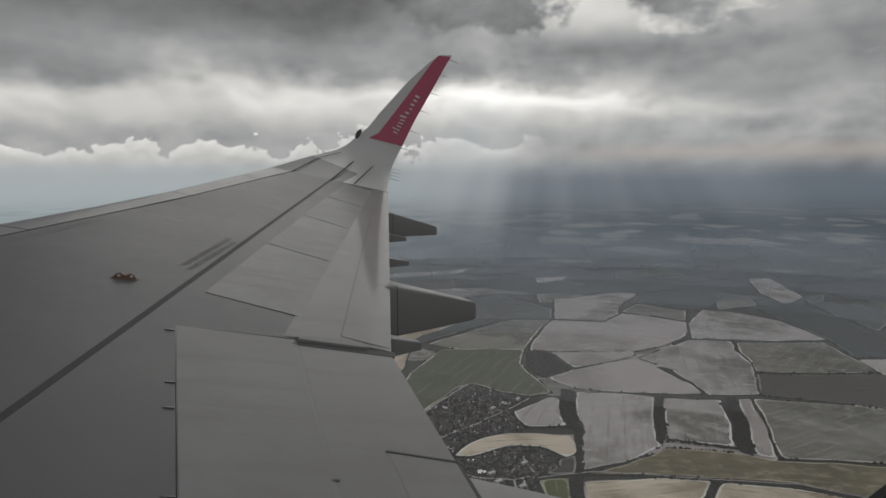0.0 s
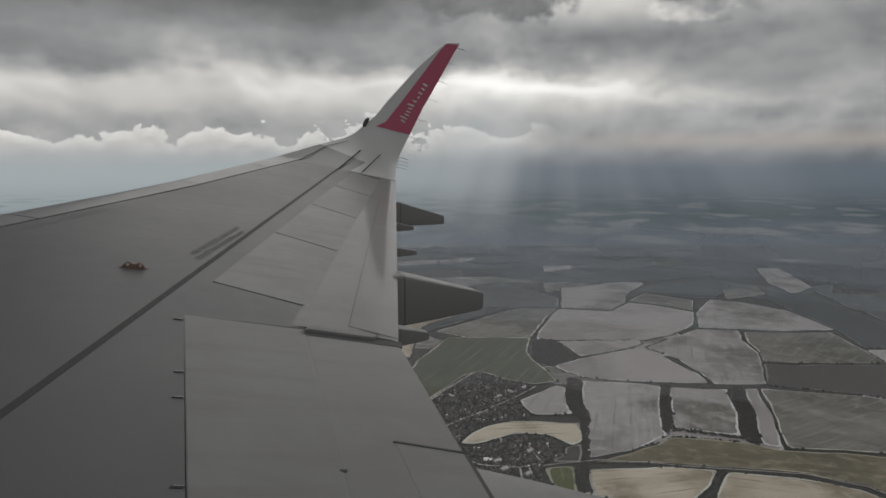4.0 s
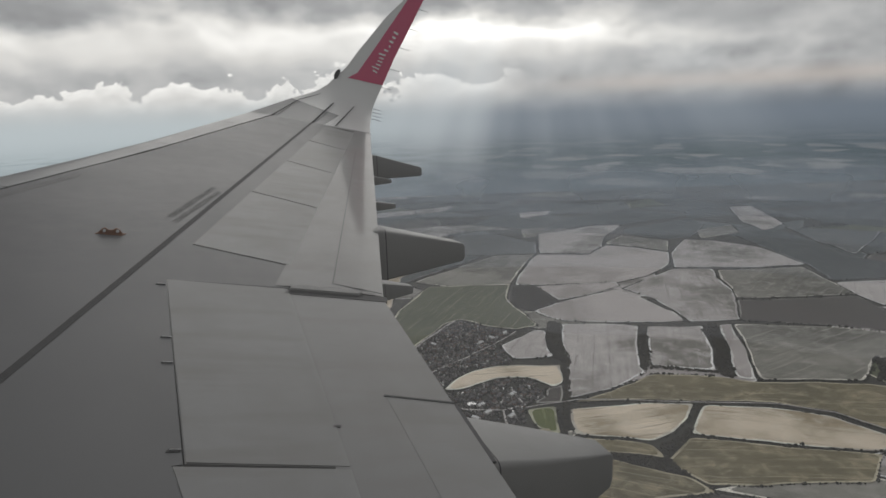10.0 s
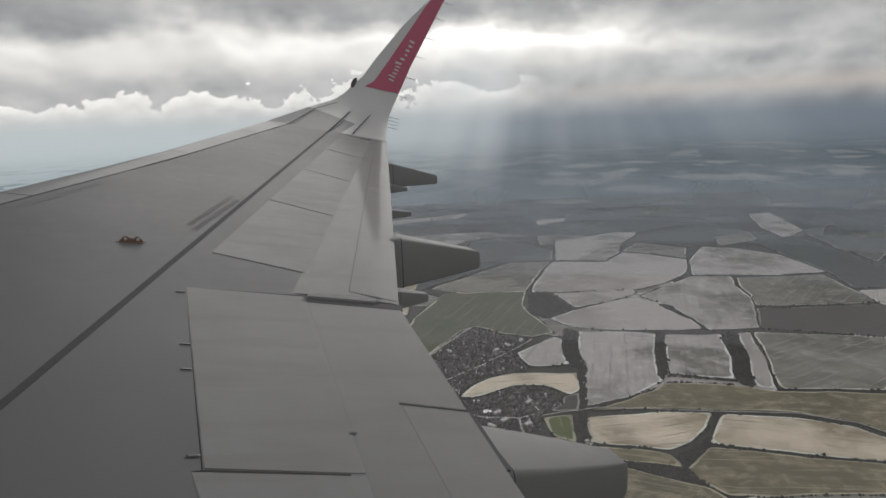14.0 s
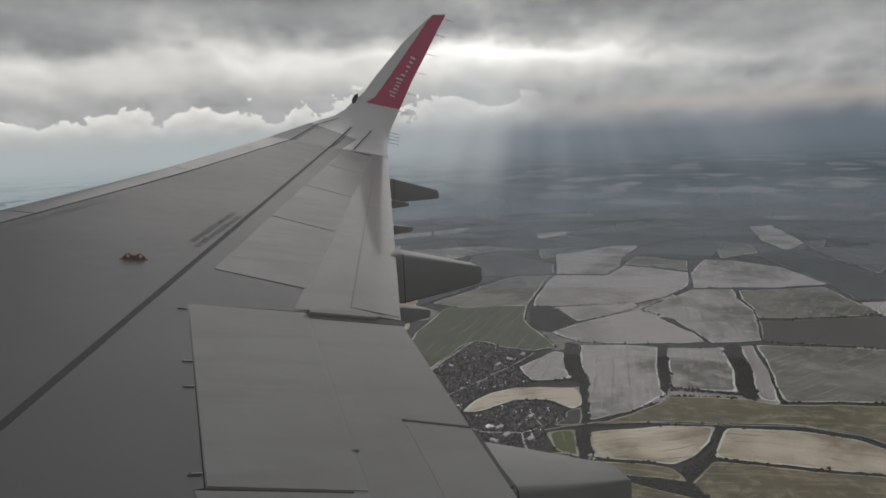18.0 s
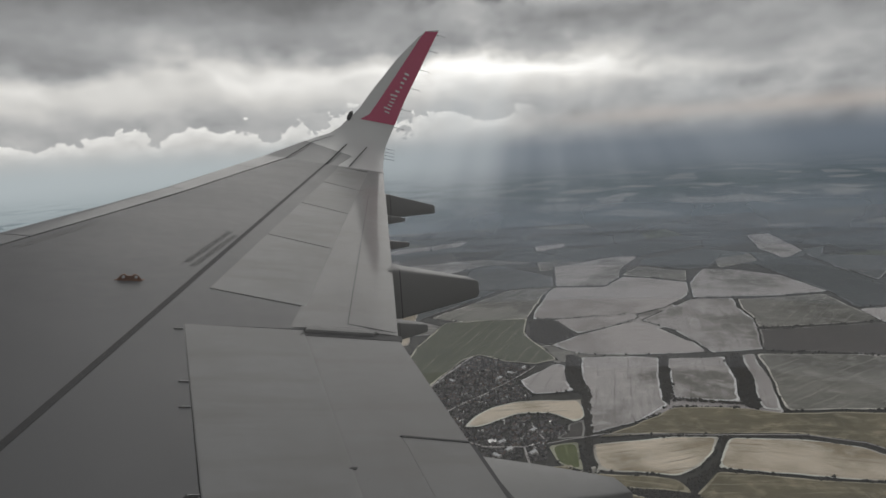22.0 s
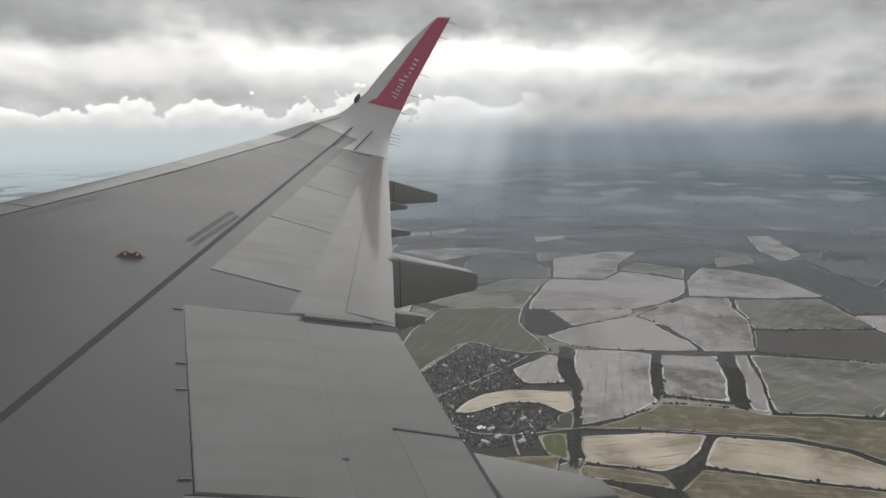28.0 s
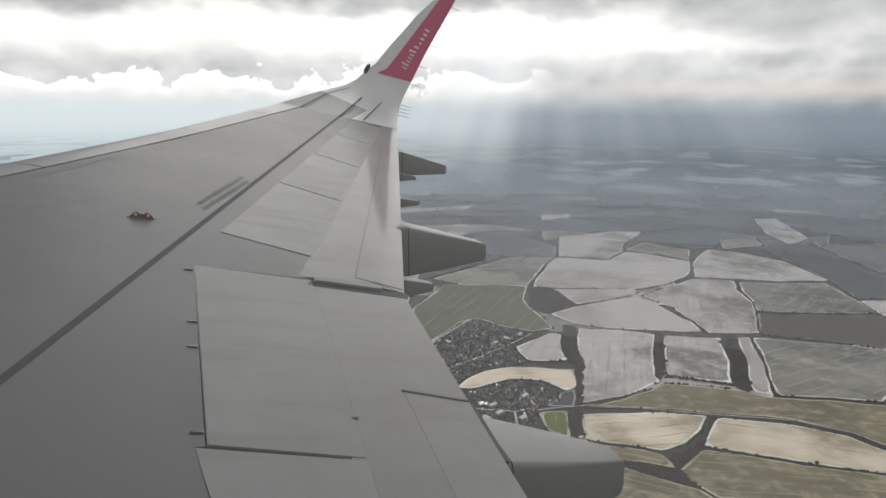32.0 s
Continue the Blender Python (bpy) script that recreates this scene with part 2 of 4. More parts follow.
PAINT = material("wing_grey_paint", (0.112, 0.113, 0.118), 0.42, big=(0.7, 0.22, (0.102, 0.103, 0.106)), fine=(9, 0.10, (0.103, 0.103, 0.103)), streak=(0.6, 7.0, 0.03, (0.128, 0.127, 0.125)), bump=0.0004, bump_scale=1.6, per_object=0.03, gloss=0.17)
PANEL = material("panel_light_grey_paint", (0.196, 0.198, 0.200), 0.44, big=(1.1, 0.45, (0.176, 0.172, 0.165)), fine=(11, 0.2, (0.166, 0.163, 0.156)), streak=(0.6, 4.5, 0.45, (0.153, 0.147, 0.139)), bump=0.0005, bump_scale=1.8, per_object=0.04, coat=0.10, gloss=0.15)
FLAP = material("flap_paint", (0.152, 0.153, 0.155), 0.44, big=(1.0, 0.5, (0.136, 0.132, 0.126)), fine=(10, 0.15, (0.135, 0.132, 0.126)), streak=(0.5, 5.0, 0.3, (0.125, 0.119, 0.11)), bump=0.0005, bump_scale=1.4, per_object=0.03, coat=0.26, gloss=0.1, polish=0.08)
FAIR = material("fairing_paint", (0.225, 0.225, 0.223), 0.5, gloss=0.2, big=(1.4, 0.25, (0.19, 0.187, 0.182)), fine=(14, 0.15, (0.18, 0.175, 0.17)))
GAP = material("dark_gap", (0.03, 0.03, 0.032), 0.7, fine=(20, 0.3, (0.05, 0.05, 0.05)))
BLACK = material("black_line_paint", (0.018, 0.018, 0.02), 0.75, fine=(6, 0.4, (0.04, 0.04, 0.04)))
TEXT = material("grey_stencil_paint", (0.040, 0.040, 0.042), 0.6, fine=(30, 0.25, (0.08, 0.08, 0.08)))
SLAT = material("pale_leading_edge_paint", (0.180, 0.182, 0.187), 0.38, 0.0, big=(1.2, 0.15, (0.165, 0.165, 0.165)), fine=(12, 0.15, (0.155, 0.155, 0.155)))
WHITE = material("white_gloss_paint", (0.58, 0.58, 0.575), 0.40, big=(1.5, 0.2, (0.50, 0.495, 0.485)), fine=(18, 0.15, (0.48, 0.475, 0.465)))
FASTENER = material("fastener_heads", (0.125, 0.124, 0.123), 0.5, fine=(40, 0.5, (0.15, 0.15, 0.15)))
RED = material("magenta_red_paint", (0.44, 0.030, 0.105), 0.36, big=(1.6, 0.25, (0.40, 0.028, 0.095)), fine=(20, 0.15, (0.36, 0.03, 0.09)))
MARK = material("white_marking", (0.60, 0.58, 0.585), 0.5, fine=(25, 0.2, (0.6, 0.58, 0.58)))
AMBER = material("orange_anodised_fitting", (0.17, 0.066, 0.028), 0.5, 0.1, fine=(30, 0.4, (0.15, 0.07, 0.03)))
STEEL = material("dull_steel", (0.32, 0.32, 0.33), 0.4, 0.8, fine=(40, 0.4, (0.2, 0.2, 0.2)))
WICK = material("static_wick_black", (0.05, 0.05, 0.05), 0.6)
TRIM = material("dark_window_trim", (0.035, 0.035, 0.037), 0.7, fine=(40, 0.3, (0.05, 0.05, 0.05)))
SHELL = material("white_fuselage_paint", (0.7, 0.7, 0.69), 0.35, big=(0.8, 0.15, (0.62, 0.62, 0.6)), fine=(12, 0.1, (0.6, 0.6, 0.58)))
LINING = material("cabin_lining", (0.5, 0.49, 0.47), 0.6, fine=(30, 0.2, (0.45, 0.44, 0.42)))

SOIL = material("hedge_bottom_and_woodland_floor", (0.036, 0.034, 0.024), 0.95, big=(0.004, 0.6, (0.055, 0.055, 0.04)), fine=(0.03, 0.5, (0.022, 0.024, 0.018)))


def earth(name, base, dark, light, line, patch=0.75, share=0.55, tram=40.0, vary=0.12, ruts=0.5, size=0.0036):
    """A winter field: wide darker patches, pale mottling, drilling streaks and wandering tractor lines along one side.
    """
    mat = bpy.data.materials.new(name)
    mat.use_nodes = True
    n = Net(mat.node_tree)
    pos = n.node("ShaderNodeTexCoord").outputs["Object"]
    r = n.node("ShaderNodeObjectInfo").outputs["Random"]
    sep = n.node("ShaderNodeSeparateXYZ")
    n.plug(sep.inputs[0], pos)
    off = n.m("MULTIPLY", r, 9000.0)
    px, py = sep.outputs[0], sep.outputs[1]
    at = n.vec(n.m("ADD", px, off), n.m("SUBTRACT", py, off), 0.0)
    k = n.m("MULTIPLY_ADD", r, 2 * vary, 1 - vary)
    col = n.mix(1.0, n.mix(0.0, base, base), n.vec(k, k, k), "MULTIPLY")
    wide = n.noise(at, size, 4, 0.5, 0.3)
    col = n.mix(n.ramp(wide, 0.44, 0.64, 0.0, patch), col, dark)
    mid = n.noise(at, 0.022, 5, 0.66, 0.4)
    col = n.mix(n.ramp(mid, 0.45, 0.72, 0.0, 0.75 * share), col, light)
    drill = n.noise(n.vec(n.m("MULTIPLY", n.m("ADD", px, off), 0.085), n.m("MULTIPLY", py, 0.006), 0.0), 1.0, 5, 0.66)
    col = n.mix(n.ramp(drill, 0.50, 0.74, 0.0, 0.42), col, dark)
    col = n.mix(n.ramp(drill, 0.46, 0.30, 0.0, 0.28), col, light)
    if tram:
        sway = n.m("MULTIPLY_ADD", n.noise(at, 0.006, 2), 26.0, px)
        rut = n.ramp(n.m("SINE", n.m("MULTIPLY", sway, 6.2832 / tram)), 0.94, 0.99)
        worn = n.ramp(n.noise(at, 0.009, 3), 0.42, 0.60, 0.0, ruts)
        col = n.mix(n.m("MULTIPLY", rut, worn), col, line)
    crumb = n.m("MULTIPLY_ADD", n.noise(at, 0.12, 4, 0.8), 0.7, 0.65)
    col = n.mix(1.0, col, n.vec(crumb, crumb, crumb), "MULTIPLY")
    sh = n.node("ShaderNodeBsdfPrincipled")
    n.plug(sh.inputs["Base Color"], col)
    sh.inputs["Roughness"].default_value = 0.85
    sh.inputs["Specular IOR Level"].default_value = 0.25
    n.t.links.new(sh.outputs[0], n.node("ShaderNodeOutputMaterial").inputs[0])
    return mat


LAND = {
    "stubble": earth("pale_stubble", (0.50, 0.462, 0.448), (0.31, 0.285, 0.268), (0.68, 0.635, 0.61), (0.30, 0.27, 0.25), 0.75, 0.6),
    "frost": earth("wet_winter_field", (0.50, 0.468, 0.455), (0.16, 0.152, 0.128), (0.76, 0.72, 0.695), (0.20, 0.19, 0.17), 0.9, 0.7),
    "plough": earth("dark_ploughed_earth", (0.078, 0.068, 0.062), (0.055, 0.050, 0.042), (0.115, 0.105, 0.085), (0.15, 0.14, 0.12), 0.6, 0.5),
    "pasture": earth("grey_green_pasture", (0.245, 0.238, 0.205), (0.10, 0.10, 0.078), (0.46, 0.435, 0.405), (0.46, 0.43, 0.38), 0.85, 0.65),
    "olive": earth("olive_rough_grass", (0.20, 0.172, 0.098), (0.105, 0.096, 0.055), (0.60, 0.51, 0.34), (0.50, 0.43, 0.30), 0.75, 0.6, 30.0),
    # straw stubble, its colour lifted to paint in the sunbeams on these fields
    "straw": earth("straw_stubble_sunlit_tone", (0.80, 0.69, 0.545), (0.30, 0.245, 0.15), (0.90, 0.82, 0.70), (0.26, 0.205, 0.145), 0.9, 0.55, 34.0, 0.1, 0.85, 0.0042),
    "green": earth("winter_wheat", (0.105, 0.116, 0.066), (0.068, 0.080, 0.043), (0.17, 0.18, 0.105), (0.34, 0.34, 0.25), 0.6, 0.4),
    "grass": earth("green_playing_field", (0.14, 0.165, 0.045), (0.10, 0.125, 0.035), (0.20, 0.215, 0.085), (0.26, 0.27, 0.13), 0.5, 0.4, 60.0),
    # distance haze is painted into the blue-grey of these two kinds
    "slate": earth("far_pasture_haze_tint", (0.105, 0.117, 0.117), (0.06, 0.07, 0.072), (0.24, 0.25, 0.245), (0.16, 0.17, 0.165), 0.7, 0.5, 0.0),
    "dusk": earth("far_grassland_haze_tint", (0.055, 0.068, 0.068), (0.036, 0.047, 0.048), (0.10, 0.11, 0.105), (0.1, 0.11, 0.1), 0.7, 0.5, 0.0),
}
HEAD = {k: earth("pale_headland", tuple(min(0.9, 1.7 * c + 0.16) for c in v), tuple(0.85 * c for c in v), tuple(min(0.9, 1.9 * c + 0.16) for c in v), v, 0.95, 0.4, 0.0, 0.12, 0.0, 0.0075) for k, v in
        dict(stubble=(0.47, 0.435, 0.415), frost=(0.48, 0.45, 0.43), plough=(0.10, 0.095, 0.08), pasture=(0.40, 0.38, 0.33), olive=(0.24, 0.21, 0.13), straw=(0.50, 0.44, 0.37), green=(0.30, 0.29, 0.21), grass=(0.2, 0.2, 0.12), slate=(0.16, 0.17, 0.17), dusk=(0.08, 0.09, 0.09)).items()}
LEAF = material("bare_winter_hedge", (0.038, 0.037, 0.027), 0.95, big=(0.01, 0.5, (0.055, 0.052, 0.034)), fine=(0.5, 0.4, (0.025, 0.026, 0.02)), island=0.45)
WOODS = material("dark_woodland", (0.046, 0.042, 0.030), 0.95, big=(0.01, 0.5, (0.066, 0.056, 0.034)), fine=(0.4, 0.4, (0.032, 0.030, 0.022)), island=0.3)
ROADS = material("wet_pale_road", (0.36, 0.335, 0.315), 0.5, big=(0.02, 0.5, (0.27, 0.245, 0.225)), fine=(0.2, 0.4, (0.42, 0.40, 0.38)))
BRICK = material("house_brick_and_render", (0.16, 0.115, 0.092), 0.8, fine=(1.5, 0.3, (0.34, 0.30, 0.26)), per_object=0.35)
ROOF = material("slate_roof", (0.11, 0.104, 0.104), 0.22, fine=(1.2, 0.3, (0.15, 0.12, 0.11)), per_object=0.45)
RENDER = material("pale_rendered_wall", (0.55, 0.52, 0.48), 0.8, fine=(1.5, 0.3, (0.42, 0.40, 0.37)), per_object=0.2)
TILE = material("worn_red_tile_roof", (0.105, 0.075, 0.064), 0.55, big=(0.3, 0.5, (0.10, 0.065, 0.055)), fine=(1.5, 0.4, (0.19, 0.12, 0.095)), per_object=0.3)
SHEET = material("pale_sheet_roof", (0.80, 0.80, 0.80), 0.2, 0.2, fine=(0.6, 0.3, (0.4, 0.4, 0.4)))


# ---- mesh helpers ----
def mesh_object(name, bm, mat, parent=None, label=""):
    bmesh.ops.recalc_face_normals(bm, faces=bm.faces)
    me = bpy.data.meshes.new(name)
    bm.to_mesh(me)
    bm.free()
    me.materials.append(mat)
    ob = new(name, me)
    if parent:
        ob.parent = parent
    if label:
        ob["label"] = label
    return ob


def part(name, bm, mat, parent, label=""):
    return mesh_object(name, bm, mat, parent, label)


def loft(rings, closed_ends=True):
    bm = bmesh.new()
    vs = [[bm.verts.new(p) for p in r] for r in rings]
    k = len(rings[0])
    for r0, r1 in zip(vs, vs[1:]):
        for i in range(k):
            bm.faces.new((r0[i], r0[(i + 1) % k], r1[(i + 1) % k], r1[i]))
    if closed_ends:
        bm.faces.new(vs[0])
        bm.faces.new(vs[-1])
    return bm


def smooth(ob):
    for p in ob.data.polygons:
        p.use_smooth = True
    ob.data.set_sharp_from_angle(angle=0.7)
    return ob


def box(x0, x1, y0, y1, z0, z1, bevel=0.0):
    bm = bmesh.new()
    bmesh.ops.create_cube(bm, size=1)
    for v in bm.verts:
        v.co = Vector(((x0 + x1) / 2 + v.co.x * (x1 - x0), (y0 + y1) / 2 + v.co.y * (y1 - y0), (z0 + z1) / 2 + v.co.z * (z1 - z0)))
    if bevel:
        bmesh.ops.bevel(bm, geom=bm.edges, offset=bevel, segments=1, affect="EDGES")
    return bm


def rod(p0, p1, r0, r1, sides=8):
    p0, p1 = Vector(p0), Vector(p1)
    q = (p1 - p0).to_track_quat("Z", "Y")
    ring = lambda p, r: [p + q @ Vector((r * math.cos(2 * math.pi * i / sides), r * math.sin(2 * math.pi * i / sides), 0)) for i in range(sides)]
    return loft([ring(p0, r0), ring(p1, r1)])


# ---- the wing ----
SLOPE, DIHEDRAL, ROOT_Z, SWEEP = 0.2145, 0.077, -1.0988, 0.5165
NORMAL = Vector((SLOPE, -(DIHEDRAL + SLOPE * SWEEP), 1)).normalized()


def skin(s, c, up=0.0):
    """A point of the upper skin: s metres out from the middle of the aircraft, c metres aft of the straight leading edge."""
    return Vector((SWEEP * s + c, s, ROOT_Z + DIHEDRAL * s - SLOPE * c)) + NORMAL * up


def lead(s):
    return 0.0 if s < 10.4 else -0.068 * (s - 10.4)


def trail(s):
    return 5.213 - 0.228 * s if s > 6.55 else 6.897 - 0.485 * s


hinge = lambda s: 3.02 - 0.136 * s
rear = lambda s: 4.04 - 0.166 * s
stripe_c = lambda s: 2.93 - 0.149 * s

wing = tagged(new("aircraft_wing"), "light grey airliner wing with an upturned red and white tip", "aircraft wing")


def slab(name, outline, mat, up=0.0, thick=0.035, bevel=0.004, label="", parent=None):
    bm = bmesh.new()
    top = [bm.verts.new(skin(s, c, up)) for s, c in outline]
    low = [bm.verts.new(skin(s, c, up - thick)) for s, c in outline]
    f = bm.faces.new(top)
    bm.faces.new(low[::-1])
    k = len(top)
    for i in range(k):
        bm.faces.new((top[i], low[i], low[(i + 1) % k], top[(i + 1) % k]))
    if bevel:
        bmesh.ops.bevel(bm, geom=[ed for ed in f.edges], offset=bevel, segments=2, affect="EDGES")
    return part(name, bm, mat, parent or wing, label)


def section(s, tip_scale=1.0):
    """One closed section of the dark inner body, just under the skin panels."""
    l, t = lead(s), trail(s)
    ch = t - l
    up = [(l + ch * u, -0.040) for u in (0.985, 0.8, 0.6, 0.4, 0.2, 0.08)]
    nose = [(l + ch * 0.03, -0.055), (l + ch * 0.012, -0.035 * ch), (l + ch * 0.03, -0.055 * ch)]
    down = [(l + ch * u, -0.05 - th * ch) for u, th in ((0.12, 0.085), (0.3, 0.105), (0.5, 0.09), (0.7, 0.055), (0.88, 0.02), (0.985, 0.0))]
    return [skin(s, c, z) for c, z in up + nose + down]


smooth(part("wing_box", loft([section(s) for s in (1.7, 3, 4.5, 5.5, 6.5, 6.6, 8, 10, 12, 14, 14.72)]), GAP, wing, "dark inner structure seen in the panel gaps"))
# upper skin from the slats to the spoilers
SLATC = 0.200
front = lambda s: lead(s) + SLATC - 0.01 + 0.025 * max(0.0, s - 10.4)
inner_hinge = lambda s: 5.638 - 0.5215 * s
slab("upper_skin", [(1.8, front(1.8)), (10.4, front(10.4)), (14.68, front(14.68)), (14.68, hinge(14.68) - 0.008), (7.35, hinge(7.35) - 0.008), (7.08, rear(7.08) - 0.02), (6.63, 2.995), (6.62, inner_hinge(6.62) - 0.002), (4.625, inner_hinge(4.625) - 0.002), (4.617, 3.178), (4.30, 3.396), (2.2, 4.856), (1.8, 5.134)], PAINT, 0.0, 0.03, 0.003)
# spoilers
cuts = [(7.35, 7.08), (9.18, 8.84), (10.98, 10.60), (12.75, 12.40), (14.55, 14.36)]
for (h0, r0), (h1, r1) in zip(cuts, cuts[1:]):
    slab("spoiler", [(h0 + 0.008, hinge(h0) - 0.008), (h1 - 0.008, hinge(h1) - 0.008), (r1 - 0.008, rear(r1)), (r0 + 0.008, rear(r0))], PANEL, 0.004, 0.04, 0.005)
slab("spoiler", [(4.63, 3.228), (6.614, 2.189), (6.612, 2.998), (4.575, 3.956)], PANEL, 0.004, 0.04, 0.005, "light grey inboard spoiler with faint dirt streaks")
slab("spoiler", [(2.2, 4.86), (4.30, 3.40), (4.614, 3.182), (4.563, 3.962), (2.2, 5.05)], PANEL, 0.004, 0.04, 0.005)
# flaps and aileron
def cambered(name, inner, outer, bulge, thick):
    """A control surface whose upper side swells gently between its two edges; inner, outer: (s, front, back)."""
    rings = []
    for k in range(7):
        s, c0, c1 = [inner[i] + (outer[i] - inner[i]) * k / 6 for i in range(3)]
        s1 = s - 0.06 * (1 - k / 6)
        us = [i / 10 for i in range(11)]
        rows = [skin(s + (s1 - s) * u, c0 + (c1 - c0) * u, 0.001 + bulge * 4 * u * (1 - u)) for u in us]
        rings.append(rows + [skin(s1, c1, -0.012), skin(s, c0, -thick)])
    ob = part(name, loft(rings), FLAP, wing)
    return smooth(ob)


flap_out = cambered("outboard_flap", (6.66, rear(6.66) - 0.05, trail(6.60)), (12.43, rear(12.43) - 0.05, trail(12.43)), 0.016, 0.05)
slab("flap_tab_line", [(6.74, 3.285), (12.42, 2.115), (12.42, 2.108), (6.74, 3.277)], TEXT, 0.0185, 0.002, 0, parent=flap_out)
slab("flap_tab_line", [(6.738, 3.285), (6.750, 3.285), (6.630, 3.69), (6.618, 3.69)], BLACK, 0.0175, 0.002, 0, parent=flap_out)
# dark strip that paints the shadow below the flap's end plate
slab("flap_end_shadow_gap", [(6.52, 2.995), (6.61, 2.995), (6.59, 3.74), (6.50, 3.76)], GAP, 0.004, 0.012, 0, parent=flap_out)
slab("flap_end_plate", [(6.575, 3.015), (6.665, 3.005), (6.640, 3.500), (6.615, 3.545), (6.565, 3.520)], FAIR, 0.024, 0.030, 0.007, "pale rounded end plate of the flap", flap_out)
cambered("aileron", (12.455, rear(12.45) - 0.05, trail(12.45)), (14.50, rear(14.50) - 0.05, trail(14.50)), 0.016, 0.04)
slab("inboard_flap", [(2.0, 5.06), (4.54, 3.90), (6.585, 2.96), (6.565, trail(6.565)), (2.0, trail(2.0))], FLAP, 0.001, 0.045, 0.004)
# paler sheet aft of the step: the soft shading there, painted as tone
slab("flap_trailing_panel", [(2.0, 5.59), (4.2, 4.495), (5.183, 4.004), (5.115, trail(5.115) - 0.004), (2.0, trail(2.0) - 0.004)], PANEL, 0.0022, 0.001, 0)
slab("flap_step", [(5.182, 3.99), (5.196, 3.99), (5.130, trail(5.12)), (5.116, trail(5.12))], BLACK, 0.006, 0.004, 0)
slab("end_panel", [(14.53, hinge(14.53) - 0.004), (14.685, hinge(14.685) - 0.004), (14.685, trail(14.685)), (14.51, trail(14.51))], PANEL, 0.002, 0.04, 0.003)
# slats along the leading edge
def slat(s0, s1):
    rings = []
    for s in (s0, (s0 + s1) / 2, s1):
        l, ch = lead(s), trail(s) - lead(s)
        pts = [(front(s) - 0.024, 0.0), (l + 0.06, 0.0), (l - 0.02, -0.003), (l - 0.08, -0.012), (l - 0.12, -0.032), (l - 0.13, -0.065), (l - 0.09, -0.12), (l + 0.08, -0.17), (l + 0.2, -0.2), (l + 0.2, -0.16)]
        rings.append([skin(s, c, z) for c, z in pts])
    smooth(part("slat", loft(rings), SLAT, wing, "pale grey leading edge slat"))


for s0, s1 in ((2.2, 5.6), (5.62, 8.3), (8.32, 10.9), (10.92, 13.2), (13.22, 14.70)):
    slat(s0, s1)
# black walkway line and stencils
slab("walkway_line", [(1.9, stripe_c(1.9) - 0.022), (14.68, stripe_c(14.68) - 0.022), (14.68, stripe_c(14.68) + 0.022), (1.9, stripe_c(1.9) + 0.022)], BLACK, 0.0025, 0.002, 0, "narrow black walkway line")


def lettering(words, s0, c0, s1, c1, size, mat, parent):
    """Words painted on the skin, running from (s0, c0) to (s1, c1)."""
    cu = bpy.data.curves.new("stencil", "FONT")
    cu.body, cu.size, cu.extrude, cu.offset = words, 1.0, 0.0, 0.020
    tmp = bpy.data.objects.new("stencil", cu)
    scene.collection.objects.link(tmp)
    me = bpy.data.meshes.new_from_object(tmp.evaluated_get(bpy.context.evaluated_depsgraph_get()))
    bpy.data.objects.remove(tmp)
    wide = max(v.co.x for v in me.vertices)
    p0, p1 = skin(s0, c0, 0.003), skin(s1, c1, 0.003)
    ex = (p1 - p0).normalized()
    ey = NORMAL.cross(ex)
    for v in me.vertices:
        v.co = p0 + ex * (v.co.x / wide * (p1 - p0).length) + ey * (v.co.y * size)
    me.materials.clear()
    me.materials.append(mat)
    ob = new("stencil", me)
    ob.parent = parent
    return ob


lettering("DO NOT WALK OUTSIDE THIS AREA", 7.86, 1.672, 9.00, 1.546, 0.075, TEXT, wing)
lettering("DO NOT WALK OUTSIDE THIS AREA", 9.14, 1.384, 7.985, 1.520, 0.075, TEXT, wing)
for i in range(24):
    s = 7.94 + i * 0.045
    for c in (0.262, 0.310):
        slab("stencil_bar", [(s, c), (s + 0.026, c), (s + 0.026, c + 0.022), (s, c + 0.022)], FASTENER, 0.0018, 0.001, 0)
# hinge brackets in front of the inboard spoiler
for s, c, k in ((6.52, 2.173, 0.28), (5.77, 2.570, 0.2), (5.48, 2.717, 0.2), (4.72, 3.115, 0.75)):
    bk = slab("hinge_bracket", [(s - 0.016 * k, c), (s + 0.016 * k, c), (s + 0.016 * k, c + 0.055), (s - 0.016 * k, c + 0.055)], BLACK, 0.004, 0.006, 0)
    slab("bracket_arm", [(s - 0.003, c + 0.01), (s + 0.003, c + 0.01), (s + 0.003, c + 0.058), (s - 0.003, c + 0.058)], STEEL, 0.009, 0.007, 0.001, parent=bk)
slab("drain_mark", [(4.885, 3.785), (4.905, 3.785), (4.905, 3.825), (4.885, 3.825)], BLACK, 0.004, 0.003, 0)
# rivet rows and a dotted ring of fasteners
loop = [(5.69, 2.69), (5.725, 2.79), (5.70, 2.92), (5.60, 3.00), (5.47, 3.03), (5.45, 2.93), (5.465, 2.82)]
for (s0, c0), (s1, c1) in zip(loop, loop[1:]):
    for k in (0.0, 0.33, 0.66):
        s, c = s0 + (s1 - s0) * k, c0 + (c1 - c0) * k
        slab("rivet", [(s, c), (s + 0.005, c), (s + 0.005, c + 0.010), (s, c + 0.010)], FASTENER, 0.0048, 0.0006, 0)
